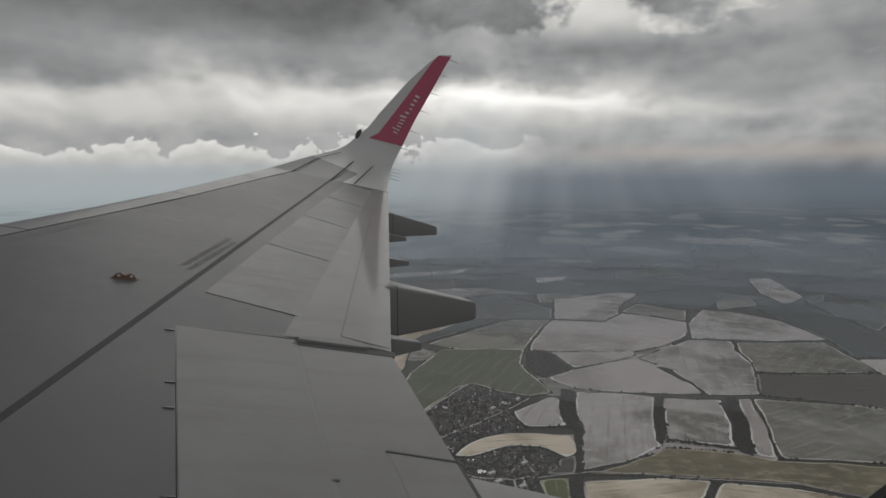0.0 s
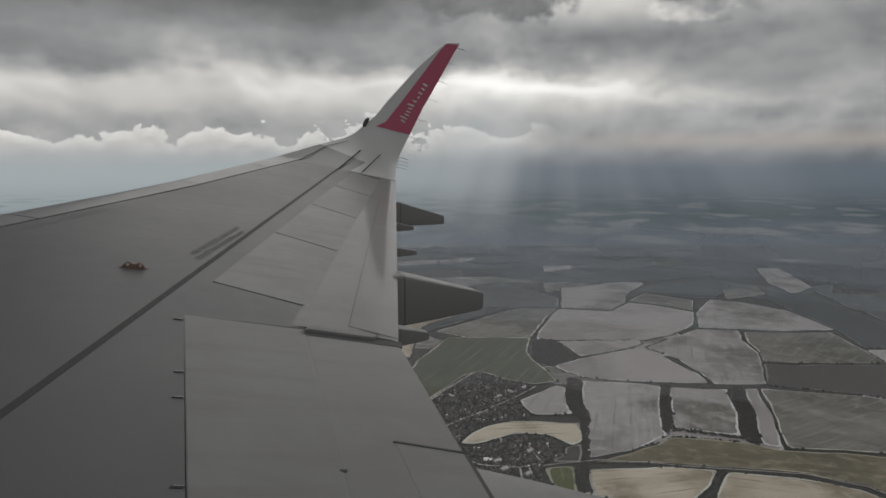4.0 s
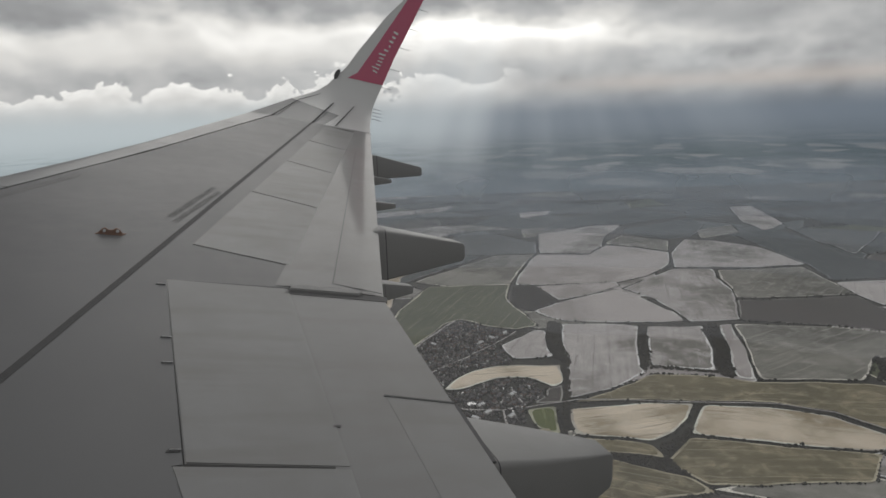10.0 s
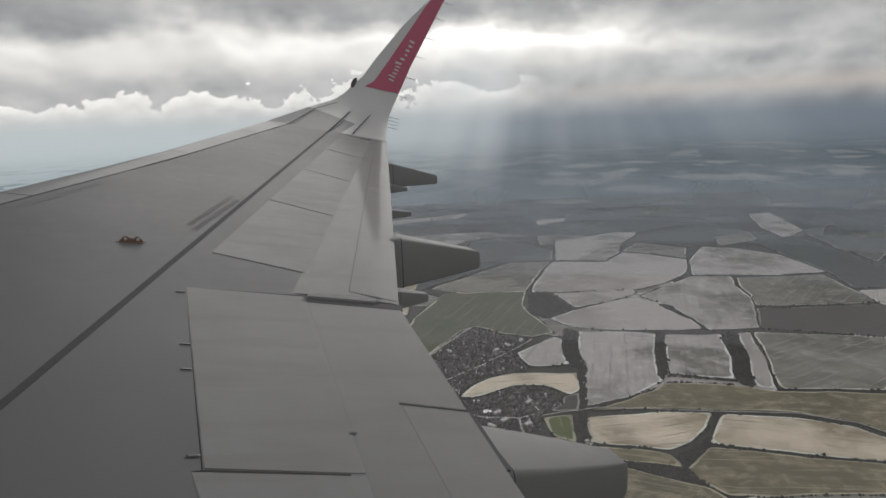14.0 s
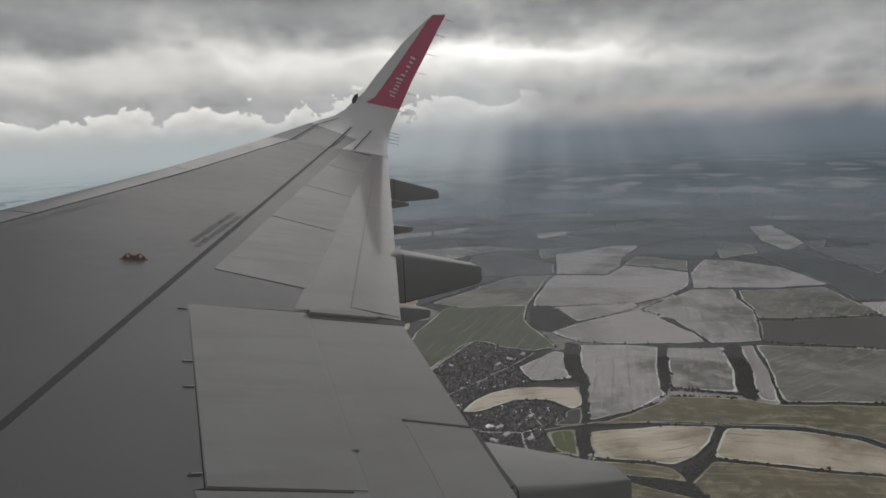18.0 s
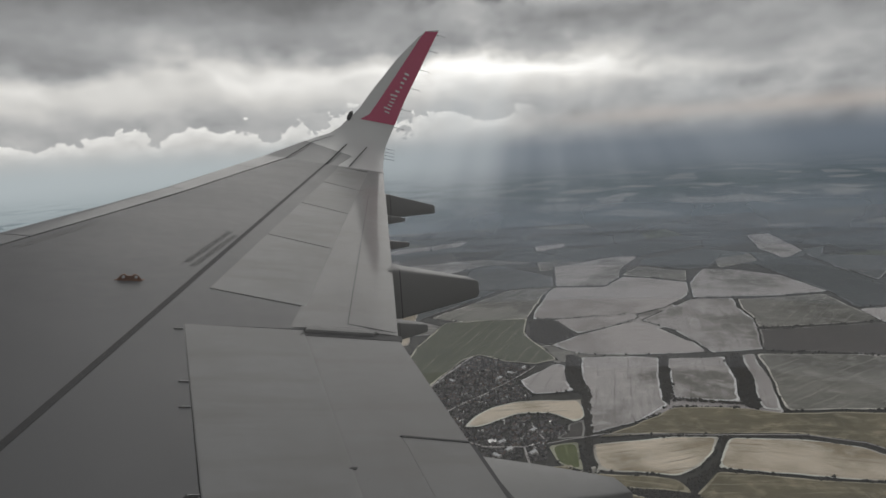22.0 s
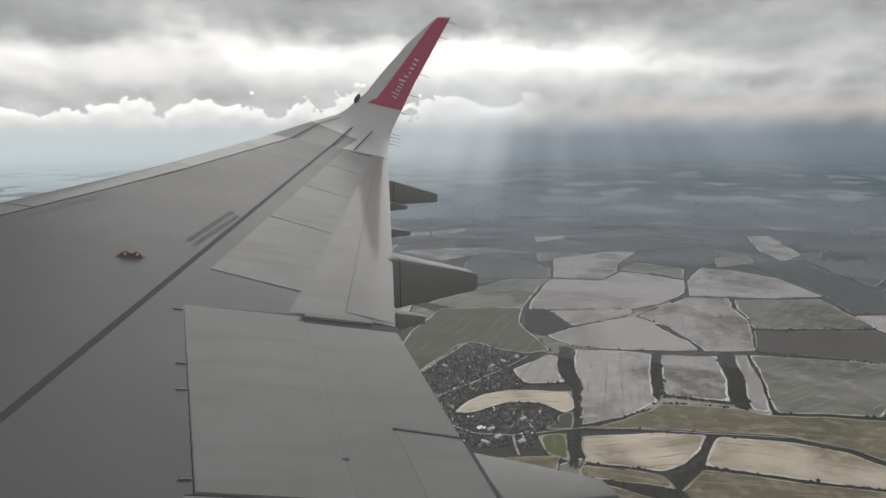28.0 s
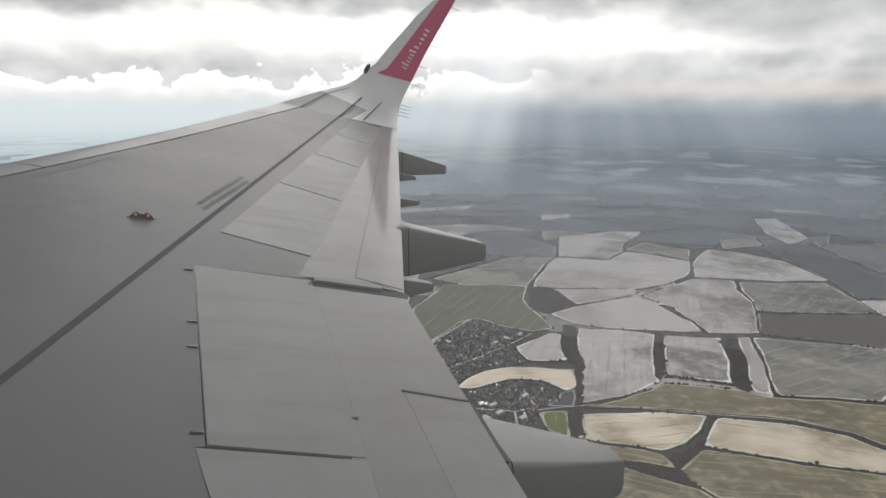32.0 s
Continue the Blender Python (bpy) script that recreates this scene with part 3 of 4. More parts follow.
for s0, c0, s1, c1 in ((4.95, 3.85, 4.80, 4.035), (4.79, 3.95, 4.62, 4.10), (4.66, 4.01, 4.45, 4.12)):
    for k in range(8):
        s, c = s0 + (s1 - s0) * k / 7, c0 + (c1 - c0) * k / 7
        slab("rivet", [(s, c), (s + 0.004, c), (s + 0.004, c + 0.008), (s, c + 0.008)], FASTENER, 0.0016, 0.0005, 0)

# orange rope fitting on the skin: a strip with two raised eyes
fit_root = tagged(new("escape_rope_fitting"), "small orange metal rope fitting with two eyes on the wing skin", "wing fitting")
bm = bmesh.new()
A, B = skin(7.395, 1.338, 0), skin(7.427, 1.496, 0)
ax = (B - A).normalized()
wide = (B - A).length
prof = [(0, 0.0), (0.06, 0.016), (0.18, 0.042), (0.30, 0.05), (0.42, 0.034), (0.58, 0.034), (0.70, 0.05), (0.82, 0.042), (0.94, 0.016), (1, 0.0)]
th = NORMAL.cross(ax) * 0.008
fv = [bm.verts.new(A + ax * wide * u + NORMAL * h - th) for u, h in prof]
bv = [bm.verts.new(A + ax * wide * u + NORMAL * h + th) for u, h in prof]
bm.faces.new(fv)
bm.faces.new(bv[::-1])
for i in range(len(prof)):
    j = (i + 1) % len(prof)
    bm.faces.new((fv[i], bv[i], bv[j], fv[j]))
part("bracket", bm, AMBER, fit_root)
for u in (0.25, 0.75):
    c = A + ax * wide * u + NORMAL * 0.028
    part("eye", rod(c - th * 1.3, c + th * 1.3, 0.012, 0.012, 12), MARK, fit_root, "pale hole of the eye")
slab("base_plate", [(7.382, 1.328), (7.432, 1.334), (7.445, 1.506), (7.395, 1.50)], AMBER, 0.005, 0.005, 0.001, parent=fit_root)

# ---- upturned wing tip ----
tip = part("wing_tip_fence", loft([[skin(14.74, 0.3, -0.07), skin(14.74, 0.4, -0.07), skin(14.74, 0.4, -0.11)], [skin(14.84, 0.3, -0.07), skin(14.84, 0.4, -0.07), skin(14.84, 0.4, -0.11)]]), GAP, wing, "white upturned tip with a red panel")
STN = [  # leading point, trailing point, thickness, from the wing's end up to the top
    (skin(14.69, lead(14.69) - 0.115, -0.028), skin(14.69, trail(14.69), 0.0), 0.15),
    (Vector((8.186, 15.800, 0.361)), Vector((9.685, 15.50, -0.265)), 0.14),
    (Vector((8.782, 16.250, 0.502)), Vector((9.878, 16.05, -0.102)), 0.12),
    (Vector((9.097, 16.600, 0.635)), Vector((10.05, 16.50, 0.091)), 0.10),
    (Vector((9.347, 16.780, 0.821)), Vector((10.22, 16.69, 0.33)), 0.09),
    (Vector((9.62, 16.86, 1.02)), Vector((10.39, 16.75, 0.61)), 0.08),
    (Vector((9.94, 16.94, 1.38)), Vector((10.75, 16.90, 1.21)), 0.07),
    (Vector((10.68, 17.13, 2.13)), Vector((11.20, 17.07, 1.87)), 0.055),
    (Vector((11.28, 17.26, 2.63)), Vector((11.57, 17.21, 2.43)), 0.04),
    (Vector((11.51, 17.30, 2.79)), Vector((11.83, 17.30, 2.80)), 0.015)]


def tip_ring(i):
    lp, tp, th = STN[i]
    ax = (tp - lp)
    if i == 0:
        run = STN[1][0] - lp
    elif i == len(STN) - 1:
        run = lp - STN[i - 1][0]
    else:
        run = (STN[i + 1][0] - STN[i - 1][0])
    nrm = ax.cross(run).normalized()
    if nrm.z < 0 and i < 3:
        nrm = -nrm
    if nrm.y > 0 and i >= 3:
        nrm = -nrm
    if i == 0:
        nrm = NORMAL
    us = ((0, 0), (0.02, 0.35), (0.1, 0.75), (0.3, 1.0), (0.6, 0.75), (1.0, 0.06))
    face = [lp + ax * u for u, h in us]
    back = [lp + ax * u - nrm * th * h for u, h in us[::-1][:-1]]
    return face + back


rings = [tip_ring(i) for i in range(len(STN))]
shark = smooth(part("tip_blade", loft(rings), WHITE, tip))
shark.data.materials.append(SLAT)
for p in shark.data.polygons:   # the grey skin of the wing runs on into the root of the blade
    if p.normal.z > 0.3 and p.center.y < 15.9 and 0.12 < (p.center.x - 7.2) / 2.3 < 0.62:
        p.material_index = 1



def blade_point(u, v, up=0.004):
    """u: 0 to 1 from leading to trailing edge, v: station number along the blade."""
    i = min(int(v), len(STN) - 2)
    f = v - i
    l = STN[i][0].lerp(STN[i + 1][0], f)
    t = STN[i][1].lerp(STN[i + 1][1], f)
    nrm = (t - l).cross(STN[i + 1][0] - STN[i][0]).normalized()
    if (nrm.z < 0) if v < 3 else (nrm.y > 0):
        nrm = -nrm
    return l.lerp(t, u) + nrm * up


def blade_patch(name, uv, mat, up, parent, label="", rows=1):
    bm = bmesh.new()
    for quad in uv:
        f = [bm.verts.new(blade_point(u, v, up)) for u, v in quad]
        k = [bm.verts.new(blade_point(u, v, up - 0.003)) for u, v in quad]
        bm.faces.new(f)
        for i in range(4):
            bm.faces.new((f[i], k[i], k[(i + 1) % 4], f[(i + 1) % 4]))
    return part(name, bm, mat, parent, label)


cols = [(4.34, 0.21), (5, 0.30), (6, 0.35), (7, 0.32), (8, 0.12), (8.9, 0.01)]
quads = []
for (v0, u0), (v1, u1) in zip(cols, cols[1:]):
    quads.append([(u0, v0), (1.0, 5.0 if v0 < 4.9 else v0), (1.0, 5.02 if v0 < 4.9 else v1), (u1, v1)])
red = blade_patch("red_panel", quads, RED, 0.006, tip, "deep magenta-red painted panel")
# the company's name, as slanted white bars
heights = [0.6, 0.9, 0.6, 0.6, 0.6, 0.9, 0.6, 0.3, 0.6, 0.6, 0.8]
for i, hgt in enumerate(heights):
    v0 = 5.30 + i * 0.138
    blade_patch("marking_bar", [[(0.74, v0), (0.74, v0 + 0.05), (0.74 - 0.22 * hgt, v0 + 0.07), (0.74 - 0.22 * hgt, v0 + 0.02)]], MARK, 0.012, red)
blade_patch("slat_line", [[(0.170, 0.02), (0.182, 0.02), (0.085, 1.0), (0.074, 1.0)], [(0.074, 1.0), (0.085, 1.0), (0.105, 1.95), (0.096, 1.95)]], BLACK, 0.020, tip)
blade_patch("joint_line", [[(0.685, 0.1), (0.70, 0.1), (0.665, 2.3), (0.65, 2.3)]], BLACK, 0.006, tip)
blade_patch("walkway_line", [[(0.495, 0.02), (0.515, 0.02), (0.385, 1.75), (0.365, 1.75)]], BLACK, 0.012, tip)
# small lamp housing at the front of the blade root
rings = []
for k in (0.0, 0.4, 0.9, 1.3, 1.6):
    mid, tall = Vector((9.31 + 0.085 * k, 16.76, 0.785 + 0.085 * k)), 0.035 + 0.05 * math.sin(math.pi * min(1.0, (k + 0.25) / 1.9))
    rings.append([mid + Vector((0, 0.035 * math.cos(q), 0.02 + tall * math.sin(q))) for q in [2 * math.pi * m / 10 for m in range(10)]])
smooth(part("position_light", loft(rings), BLACK, tip, "dark lamp housing"))
# static discharge wicks
for v in (1.95, 2.32, 2.68, 3.05, 4.85, 5.6, 6.35, 7.0, 7.8, 8.7):
    p = blade_point(1.0, v, 0.0)
    part("static_wick", rod(p, p + Vector((0.24, 0.03, -0.06)), 0.006, 0.004, 6), WICK, tip)

# ---- flap track fairings ----
def fairing(s, wide, x0, x1, zt0, zb0, zt1, zb1, ahead=1.0, label="", lean=0.0):
    rings = []
    stations = (0.0, 0.5, 1.0, 1.025, 1.035, 1.4, 1.75, 1.96, 2.0)
    for k in stations:
        if k <= 1:
            f = k
            x = x0 - ahead * (1 - f)
            zt, zb = zt0 + 0.1 * ahead * (1 - f) - 0.16 * (1 - f), zb0 + 0.16 * ahead * (1 - f)
            hw = wide / 2 * (0.85 + 0.15 * f)
        else:
            f = k - 1
            x = x0 + (x1 - x0) * f
            zt, zb = zt0 + (zt1 - zt0) * f, zb0 + (zb1 - zb0) * (f ** 1.15)
            hw = wide / 2 * (1 - (0.72 * f ** 1.3 if lean else 0.55 * f))
        if k == 2.0:
            hw, zt, zb = hw * 0.8, zt - 0.02, zb + 0.02
        r = min(hw, (zt - zb) / 2) * 0.14
        pts = []
        for cy, cz, a0 in ((hw - r, zt - r, 0), (-hw + r, zt - r, 90), (-hw + r, zb + r, 180), (hw - r, zb + r, 270)):
            for q in (0, 30, 60, 90):
                an = radians(a0 + q)
                pts.append(Vector((x, s + cy + r * math.cos(an), cz + r * math.sin(an) + lean * cy)))
        rings.append(pts)
    body = smooth(part("flap_track_fairing", loft(rings), FAIR, wing, label))
    seam = []
    for ring in rings[3:5]:
        mid = sum(ring, Vector()) / len(ring)
        seam.append([mid + (p - mid) * 1.012 for p in ring])
    part("fairing_seam", loft(seam, False), GAP, body)


fairing(4.85, 0.52, 7.06, 7.92, -1.735, -2.38, -1.99, -2.19, 1.2, "large grey flap track fairing", 0.115)
slab("fairing_gap", [(5.12, trail(5.12) - 0.01), (5.11, trail(5.11) + 0.03), (4.60, trail(4.60) + 0.03), (4.60, trail(4.60) - 0.01)], GAP, -0.006, 0.02, 0)
fairing(8.50, 0.58, 7.63, 8.60, -1.155, -1.68, -1.42, -1.60, 1.2)
fairing(7.00, 0.20, 7.22, 7.49, -1.36, -1.51, -1.43, -1.49, 0.8)
fairing(9.90, 0.18, 8.07, 8.32, -1.08, -1.19, -1.13, -1.18, 0.8)
fairing(11.60, 0.18, 8.57, 8.83, -0.92, -1.05, -0.99, -1.04, 0.8)
fairing(12.65, 0.42, 8.85, 9.69, -0.66, -1.06, -0.92, -1.06, 1.2)

# ---- the cabin wall round the window, and the fuselage it belongs to ----
RAD, MID_Z = 1.905, -0.15
WX, WZ, HW, HH = 5.760, -0.020, 0.275, 0.175   # middle and half sizes of the window opening


def hull_y(z, r):
    return math.sqrt(max(r * r - (z - MID_Z) ** 2, 0.0))


def opening(r, grow, n=40):
    out = []
    for i in range(n):
        an = 2 * math.pi * i / n
        ca, sa = math.cos(an), math.sin(an)
        k = (abs(ca) ** 4 + abs(sa) ** 4) ** -0.25
        x, z = WX + (HW + grow) * ca * k, WZ + (HH + grow) * sa * k
        out.append(Vector((x, hull_y(z, r), z)))
    return out


def hull_sheet(name, r, mat, x0, x1, parent, label=""):
    """A curved skin with the window cut out of it."""
    bm = bmesh.new()
    hole = [bm.verts.new(p) for p in opening(r, 0.0)]
    edge = []
    for i in range(40):
        an = 2 * math.pi * i / 40
        ca, sa = math.cos(an), math.sin(an)
        k = 1 / max(abs(ca), abs(sa))
        x, z = WX + 0.6 * ca * k, WZ + 0.6 * sa * k
        edge.append(bm.verts.new((x, hull_y(z, r), z)))
    for i in range(40):
        j = (i + 1) % 40
        bm.faces.new((hole[i], hole[j], edge[j], edge[i]))
    angle = lambda z: math.atan2(z - MID_Z, hull_y(z, r))
    a0, a1 = angle(WZ - 0.6), angle(WZ + 0.6)
    turns = [a0 + (a1 - a0) * i / 6 for i in range(7)] + [a1 + (2 * math.pi - (a1 - a0)) * i / 40 for i in range(1, 41)]
    for i in range(len(turns) - 1):
        for u0, u1 in ((x0, WX - 0.6), (WX - 0.6, WX + 0.6), (WX + 0.6, x1)):
            if i < 6 and u0 == WX - 0.6:
                continue
            q = [(u, r * math.cos(t), MID_Z + r * math.sin(t)) for u, t in ((u0, turns[i]), (u1, turns[i]), (u1, turns[i + 1]), (u0, turns[i + 1]))]
            bm.faces.new([bm.verts.new(p) for p in q])
    if name == "cabin_lining":
        for u in (x0, x1):
            bm.faces.new([bm.verts.new((u, r * math.cos(t), MID_Z + r * math.sin(t))) for t in turns[:-1]])
    return part(name, bm, mat, parent, label)


hull = tagged(new("fuselage"), "white airliner fuselage with one rounded cabin window", "fuselage", kind="structure")
hull_sheet("fuselage_skin", RAD, SHELL, -7.0, 15.0, hull)
hull_sheet("cabin_lining", RAD - 0.050, LINING, 2.5, 9.0, hull)
reveal = loft([opening(RAD - 0.052, 0.045), opening(RAD - 0.056, 0.0), opening(RAD - 0.03, 0.0), opening(RAD + 0.003, 0.004)], False)
smooth(part("window_frame", reveal, TRIM, hull, "dark rounded window surround"))

# the acrylic pane, a little smeared and crazed so that it scatters some of the daylight
smear = bpy.data.materials.new("smeared_acrylic_pane")
smear.use_nodes = True
n = Net(smear.node_tree)
pos = n.node("ShaderNodeTexCoord").outputs["Object"]
film = n.node("ShaderNodeBsdfTranslucent")
film.inputs[0].default_value = (0.80, 0.80, 0.81, 1)
clear = n.node("ShaderNodeBsdfTransparent")
pane_mix = n.node("ShaderNodeMixShader")
n.plug(pane_mix.inputs[0], n.ramp(n.noise(pos, 5.0, 3), 0.3, 0.7, 0.035, 0.075))
n.t.links.new(clear.outputs[0], pane_mix.inputs[1])
n.t.links.new(film.outputs[0], pane_mix.inputs[2])
n.t.links.new(pane_mix.outputs[0], n.node("ShaderNodeOutputMaterial").inputs[0])
bm = bmesh.new()
rings = [[bm.verts.new(p) for p in opening(RAD - 0.02, g)] for g in (0.0, -0.05, -0.10, -0.15)]
for r0, r1 in zip(rings, rings[1:]):
    for i in range(40):
        j = (i + 1) % 40
        bm.faces.new((r0[i], r0[j], r1[j], r1[i]))
bm.faces.new(rings[-1])
pane = smooth(part("window_pane", bm, smear, hull, "slightly smeared clear acrylic pane"))
pane.visible_shadow = False


# ---- the land ----
rng = random.Random(7)
LOW = -ALT
bm = bmesh.new()
bmesh.ops.create_grid(bm, x_segments=60, y_segments=60, size=30000)
for v in bm.verts:
    v.co.z = LOW - 0.4
ground = tagged(mesh_object("ground", bm, SOIL), "dark winter land with hedges and woods", "ground", kind="structure")

plans = []


def contains(poly, x, y):
    hit = False
    for (x0, y0), (x1, y1) in zip(poly, poly[1:] + poly[:1]):
        if (y0 > y) != (y1 > y) and x < (x1 - x0) * (y - y0) / (y1 - y0) + x0:
            hit = not hit
    return hit


def bend(x, y):
    """The gentle wandering that every border, hedge and lane of the land shares."""
    p = Vector((x * 0.007, y * 0.007, 11.0))
    q = Vector((x * 0.021, y * 0.021, 17.0))
    return (x + 9.0 * noise.noise(p) + 3.5 * noise.noise(q), y + 9.0 * noise.noise(p + Vector((40, 0, 0))) + 3.5 * noise.noise(q + Vector((40, 0, 0))))


def wavy(poly, inset, step=11.0, amp=3.5):
    """The outline drawn in from its borders, with gently wandering sides and rounded corners."""
    sides = list(zip(poly, poly[1:] + poly[:1]))
    turn = 1 if sum(x0 * y1 - x1 * y0 for (x0, y0), (x1, y1) in sides) > 0 else -1
    out = []
    for n_side, ((x0, y0), (x1, y1)) in enumerate(sides):
        length = math.hypot(x1 - x0, y1 - y0)
        nx, ny = -(y1 - y0) / length * turn, (x1 - x0) / length * turn
        k = max(2, int(length / step))
        for i in range(k):
            f = (i + 0.5) / k
            x, y = x0 + (x1 - x0) * f, y0 + (y1 - y0) * f
            j = inset + (noise.noise(Vector((x * 0.012, y * 0.012, 3.0))) + 0.7 * noise.noise(Vector((x * 0.05, y * 0.05, 5.0)))) * amp
            j = max(j, inset * 0.45)
            x, y = x + nx * j, y + ny * j
            clear = True
            for m_side, ((a0, b0), (a1, b1)) in enumerate(sides):
                if m_side != n_side:
                    q = max(0, min(1, ((x - a0) * (a1 - a0) + (y - b0) * (b1 - b0)) / ((a1 - a0) ** 2 + (b1 - b0) ** 2)))
                    if math.hypot(x - a0 - q * (a1 - a0), y - b0 - q * (b1 - b0)) < inset:
                        clear = False
            if clear:
                out.append(bend(x, y))
    k = len(out)
    if k > 6:
        out = [tuple((out[i - 1][c] + 2 * out[i][c] + out[(i + 1) % k][c]) / 4 for c in (0, 1)) for i in range(k)]
    return out if k > 2 else poly


borders = []


def field(kind, poly, lift=0.5, inset=2.2, known=True):
    """A field: the worked middle and a narrow paler strip round it, drilled along its length."""
    lift += 0.0731 * len(plans) if known else 0.0
    cx, cy = sum(p[0] for p in poly) / len(poly), sum(p[1] for p in poly) / len(poly)
    sxx, syy, sxy = sum((p[0] - cx) ** 2 for p in poly), sum((p[1] - cy) ** 2 for p in poly), sum((p[0] - cx) * (p[1] - cy) for p in poly)
    base = pose(cx, cy, LOW + lift, 0, 0, math.degrees(0.5 * math.atan2(2 * sxy, sxx - syy)) - 90)
    back = base.inverted()
    bm = bmesh.new()
    for n_ring, (draw, rise) in enumerate(((inset, 0.0), (inset + 4.6, 0.3))):
        q = bm.faces.new([bm.verts.new(back @ Vector((x, y, LOW + lift + rise))) for x, y in wavy(poly, draw, amp=3.0 if n_ring == 0 else 6.0)])
        q.material_index = 1 - n_ring
        q.normal_update()
        if q.normal.z < 0:
            q.normal_flip()
    me = bpy.data.meshes.new("field")
    bm.to_mesh(me)
    bm.free()
    me.materials.append(LAND[kind])
    me.materials.append(HEAD[kind])
    ob = new("field", me)
    ob.parent = ground
    ob.matrix_basis = base
    if known:
        plans.append(poly)
        borders.append((poly, 1.0))
    return ob


field("stubble", [(1095, 2051), (1189, 2194), (1411, 2448), (1598, 2337), (1763, 2460), (1823, 2380), (1900, 2205), (1739, 2018), (1557, 1921), (1422, 1896), (1240, 1955)])
field("frost", [(1431, 2469), (1654, 2859), (1873, 2887), (2133, 2966), (2120, 2820), (1878, 2631), (1744, 2458), (1608, 2352)])
field("pasture", [(798, 2266), (1240, 2513), (1413, 2457), (1242, 2267), (1089, 2068), (883, 2130)])
field("slate", [(1182, 2853), (1302, 3056), (1463, 3083), (1512, 2857), (1535, 2662), (1427, 2481), (1252, 2538), (1119, 2576)])
field("frost", [(1724, 1976), (1893, 2188), (2138, 2396), (2229, 2277), (2272, 2091), (2170, 1781), (1994, 1827), (1845, 1907)])
field("pasture", [(1790, 2493), (1963, 2619), (2057, 2398), (1915, 2227), (1835, 2396)])
field("frost", [(1375, 1819), (1536, 1894), (1707, 1967), (1829, 1891), (1637, 1597), (1457, 1387), (1314, 1436), (1360, 1546), (1390, 1687)])
field("pasture", [(1828, 1869), (2119, 1757), (1989, 1474), (1964, 1411), (1701, 1513), (1609, 1564)])
field("plough", [(1593, 1549), (1685, 1499), (1945, 1397), (1839, 1209), (1713, 1121), (1619, 1240), (1452, 1376)])
field("stubble", [(1143, 1997), (1415, 1912), (1396, 1860), (1230, 1802), (1124, 1808)])
field("stubble", [(986, 1738), (1101, 1784), (1354, 1828), (1364, 1676), (1348, 1532), (1308, 1447), (1127, 1534), (1014, 1628)])
field("frost", [(1001, 1597), (1122, 1527), (1169, 1476), (981, 1221), (974, 1194), (857, 1155), (737, 1150)])
field("frost", [(1189, 1464), (1330, 1390), (1214, 1244), (1121, 1131), (1072, 1161), (1008, 1221)])
field("stubble", [(1367, 1378), (1403, 1371), (1266, 1188), (1162, 1052), (1129, 1082), (1228, 1204)])
field("pasture", [(1408, 1369), (1610, 1232), (1703, 1114), (1532, 994), (1501, 1029), (1359, 941), (1165, 1050), (1269, 1187)])
field("olive", [(729, 1134), (849, 1145), (972, 1183), (1100, 1106), (1156, 1043), (1346, 931), (1384, 891), (1184, 751), (1160, 868), (1089, 945), (981, 1017), (885, 1070)])
field("straw", [(716, 1109), (877, 1059), (959, 1015), (901, 966), (827, 931), (770, 923), (662, 1010)])
field("straw", [(968, 1004), (1074, 931), (1145, 856), (1167, 749), (1102, 715), (974, 808), (853, 914)])
field("olive", [(745, 857), (844, 908), (968, 803), (1096, 711), (995, 661), (757, 762)])
field("olive", [(636, 991), (659, 1004), (764, 916), (756, 862), (711, 898), (623, 962)])
field("olive", [(600, 940), (650, 935), (690, 868), (754, 800), (754, 740), (560, 800)])
field("slate", [(2736, 2380), (2977, 2061), (2462, 1803), (2559, 2046)])
field("frost", [(2020, 1545), (2216, 1472), (1899, 1251), (1947, 1407)])
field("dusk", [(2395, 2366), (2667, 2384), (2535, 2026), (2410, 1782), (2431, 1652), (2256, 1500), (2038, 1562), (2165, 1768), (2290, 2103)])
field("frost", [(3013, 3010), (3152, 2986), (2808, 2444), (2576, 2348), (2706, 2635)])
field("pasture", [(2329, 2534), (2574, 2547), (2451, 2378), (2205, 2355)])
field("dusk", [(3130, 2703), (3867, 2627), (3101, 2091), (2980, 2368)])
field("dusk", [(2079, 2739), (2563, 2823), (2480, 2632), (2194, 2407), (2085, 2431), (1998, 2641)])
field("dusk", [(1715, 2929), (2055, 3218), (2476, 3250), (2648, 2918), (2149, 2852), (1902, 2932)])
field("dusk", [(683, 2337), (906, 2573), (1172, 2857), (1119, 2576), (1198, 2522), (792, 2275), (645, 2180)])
field("straw", [(519, 1309), (568, 1358), (622, 1384), (687, 1383), (831, 1325), (778, 1229), (742, 1214), (736, 1247), (724, 1284), (695, 1297), (652, 1311), (582, 1296), (547, 1291)])
field("plough", [(724, 1215), (771, 1222), (718, 1136), (649, 1159), (700, 1177)])
field("frost", [(757, 1512), (912, 1576), (926, 1544), (868, 1451), (842, 1378), (748, 1406)])
field("green", [(512, 1727), (631, 1942), (818, 2163), (1087, 2063), (981, 1895), (946, 1680), (934, 1605), (862, 1598), (808, 1665), (759, 1761), (700, 1739), (549, 1588), (506, 1539)])
field("grass", [(634, 1139), (700, 1126), (639, 1016), (609, 1063)])
field("straw", [(23, 1781), (358, 1882), (517, 1655), (365, 1502), (122, 1664), (27, 1594)])
field("straw", [(335, 2258), (749, 2708), (1091, 2573), (781, 2343), (614, 1965), (329, 2062)])
field("green", [(106, 2336), (493, 2620), (328, 2192), (31, 1994)])
field("straw", [(47, 1936), (338, 2059), (409, 1976), (23, 1781)])
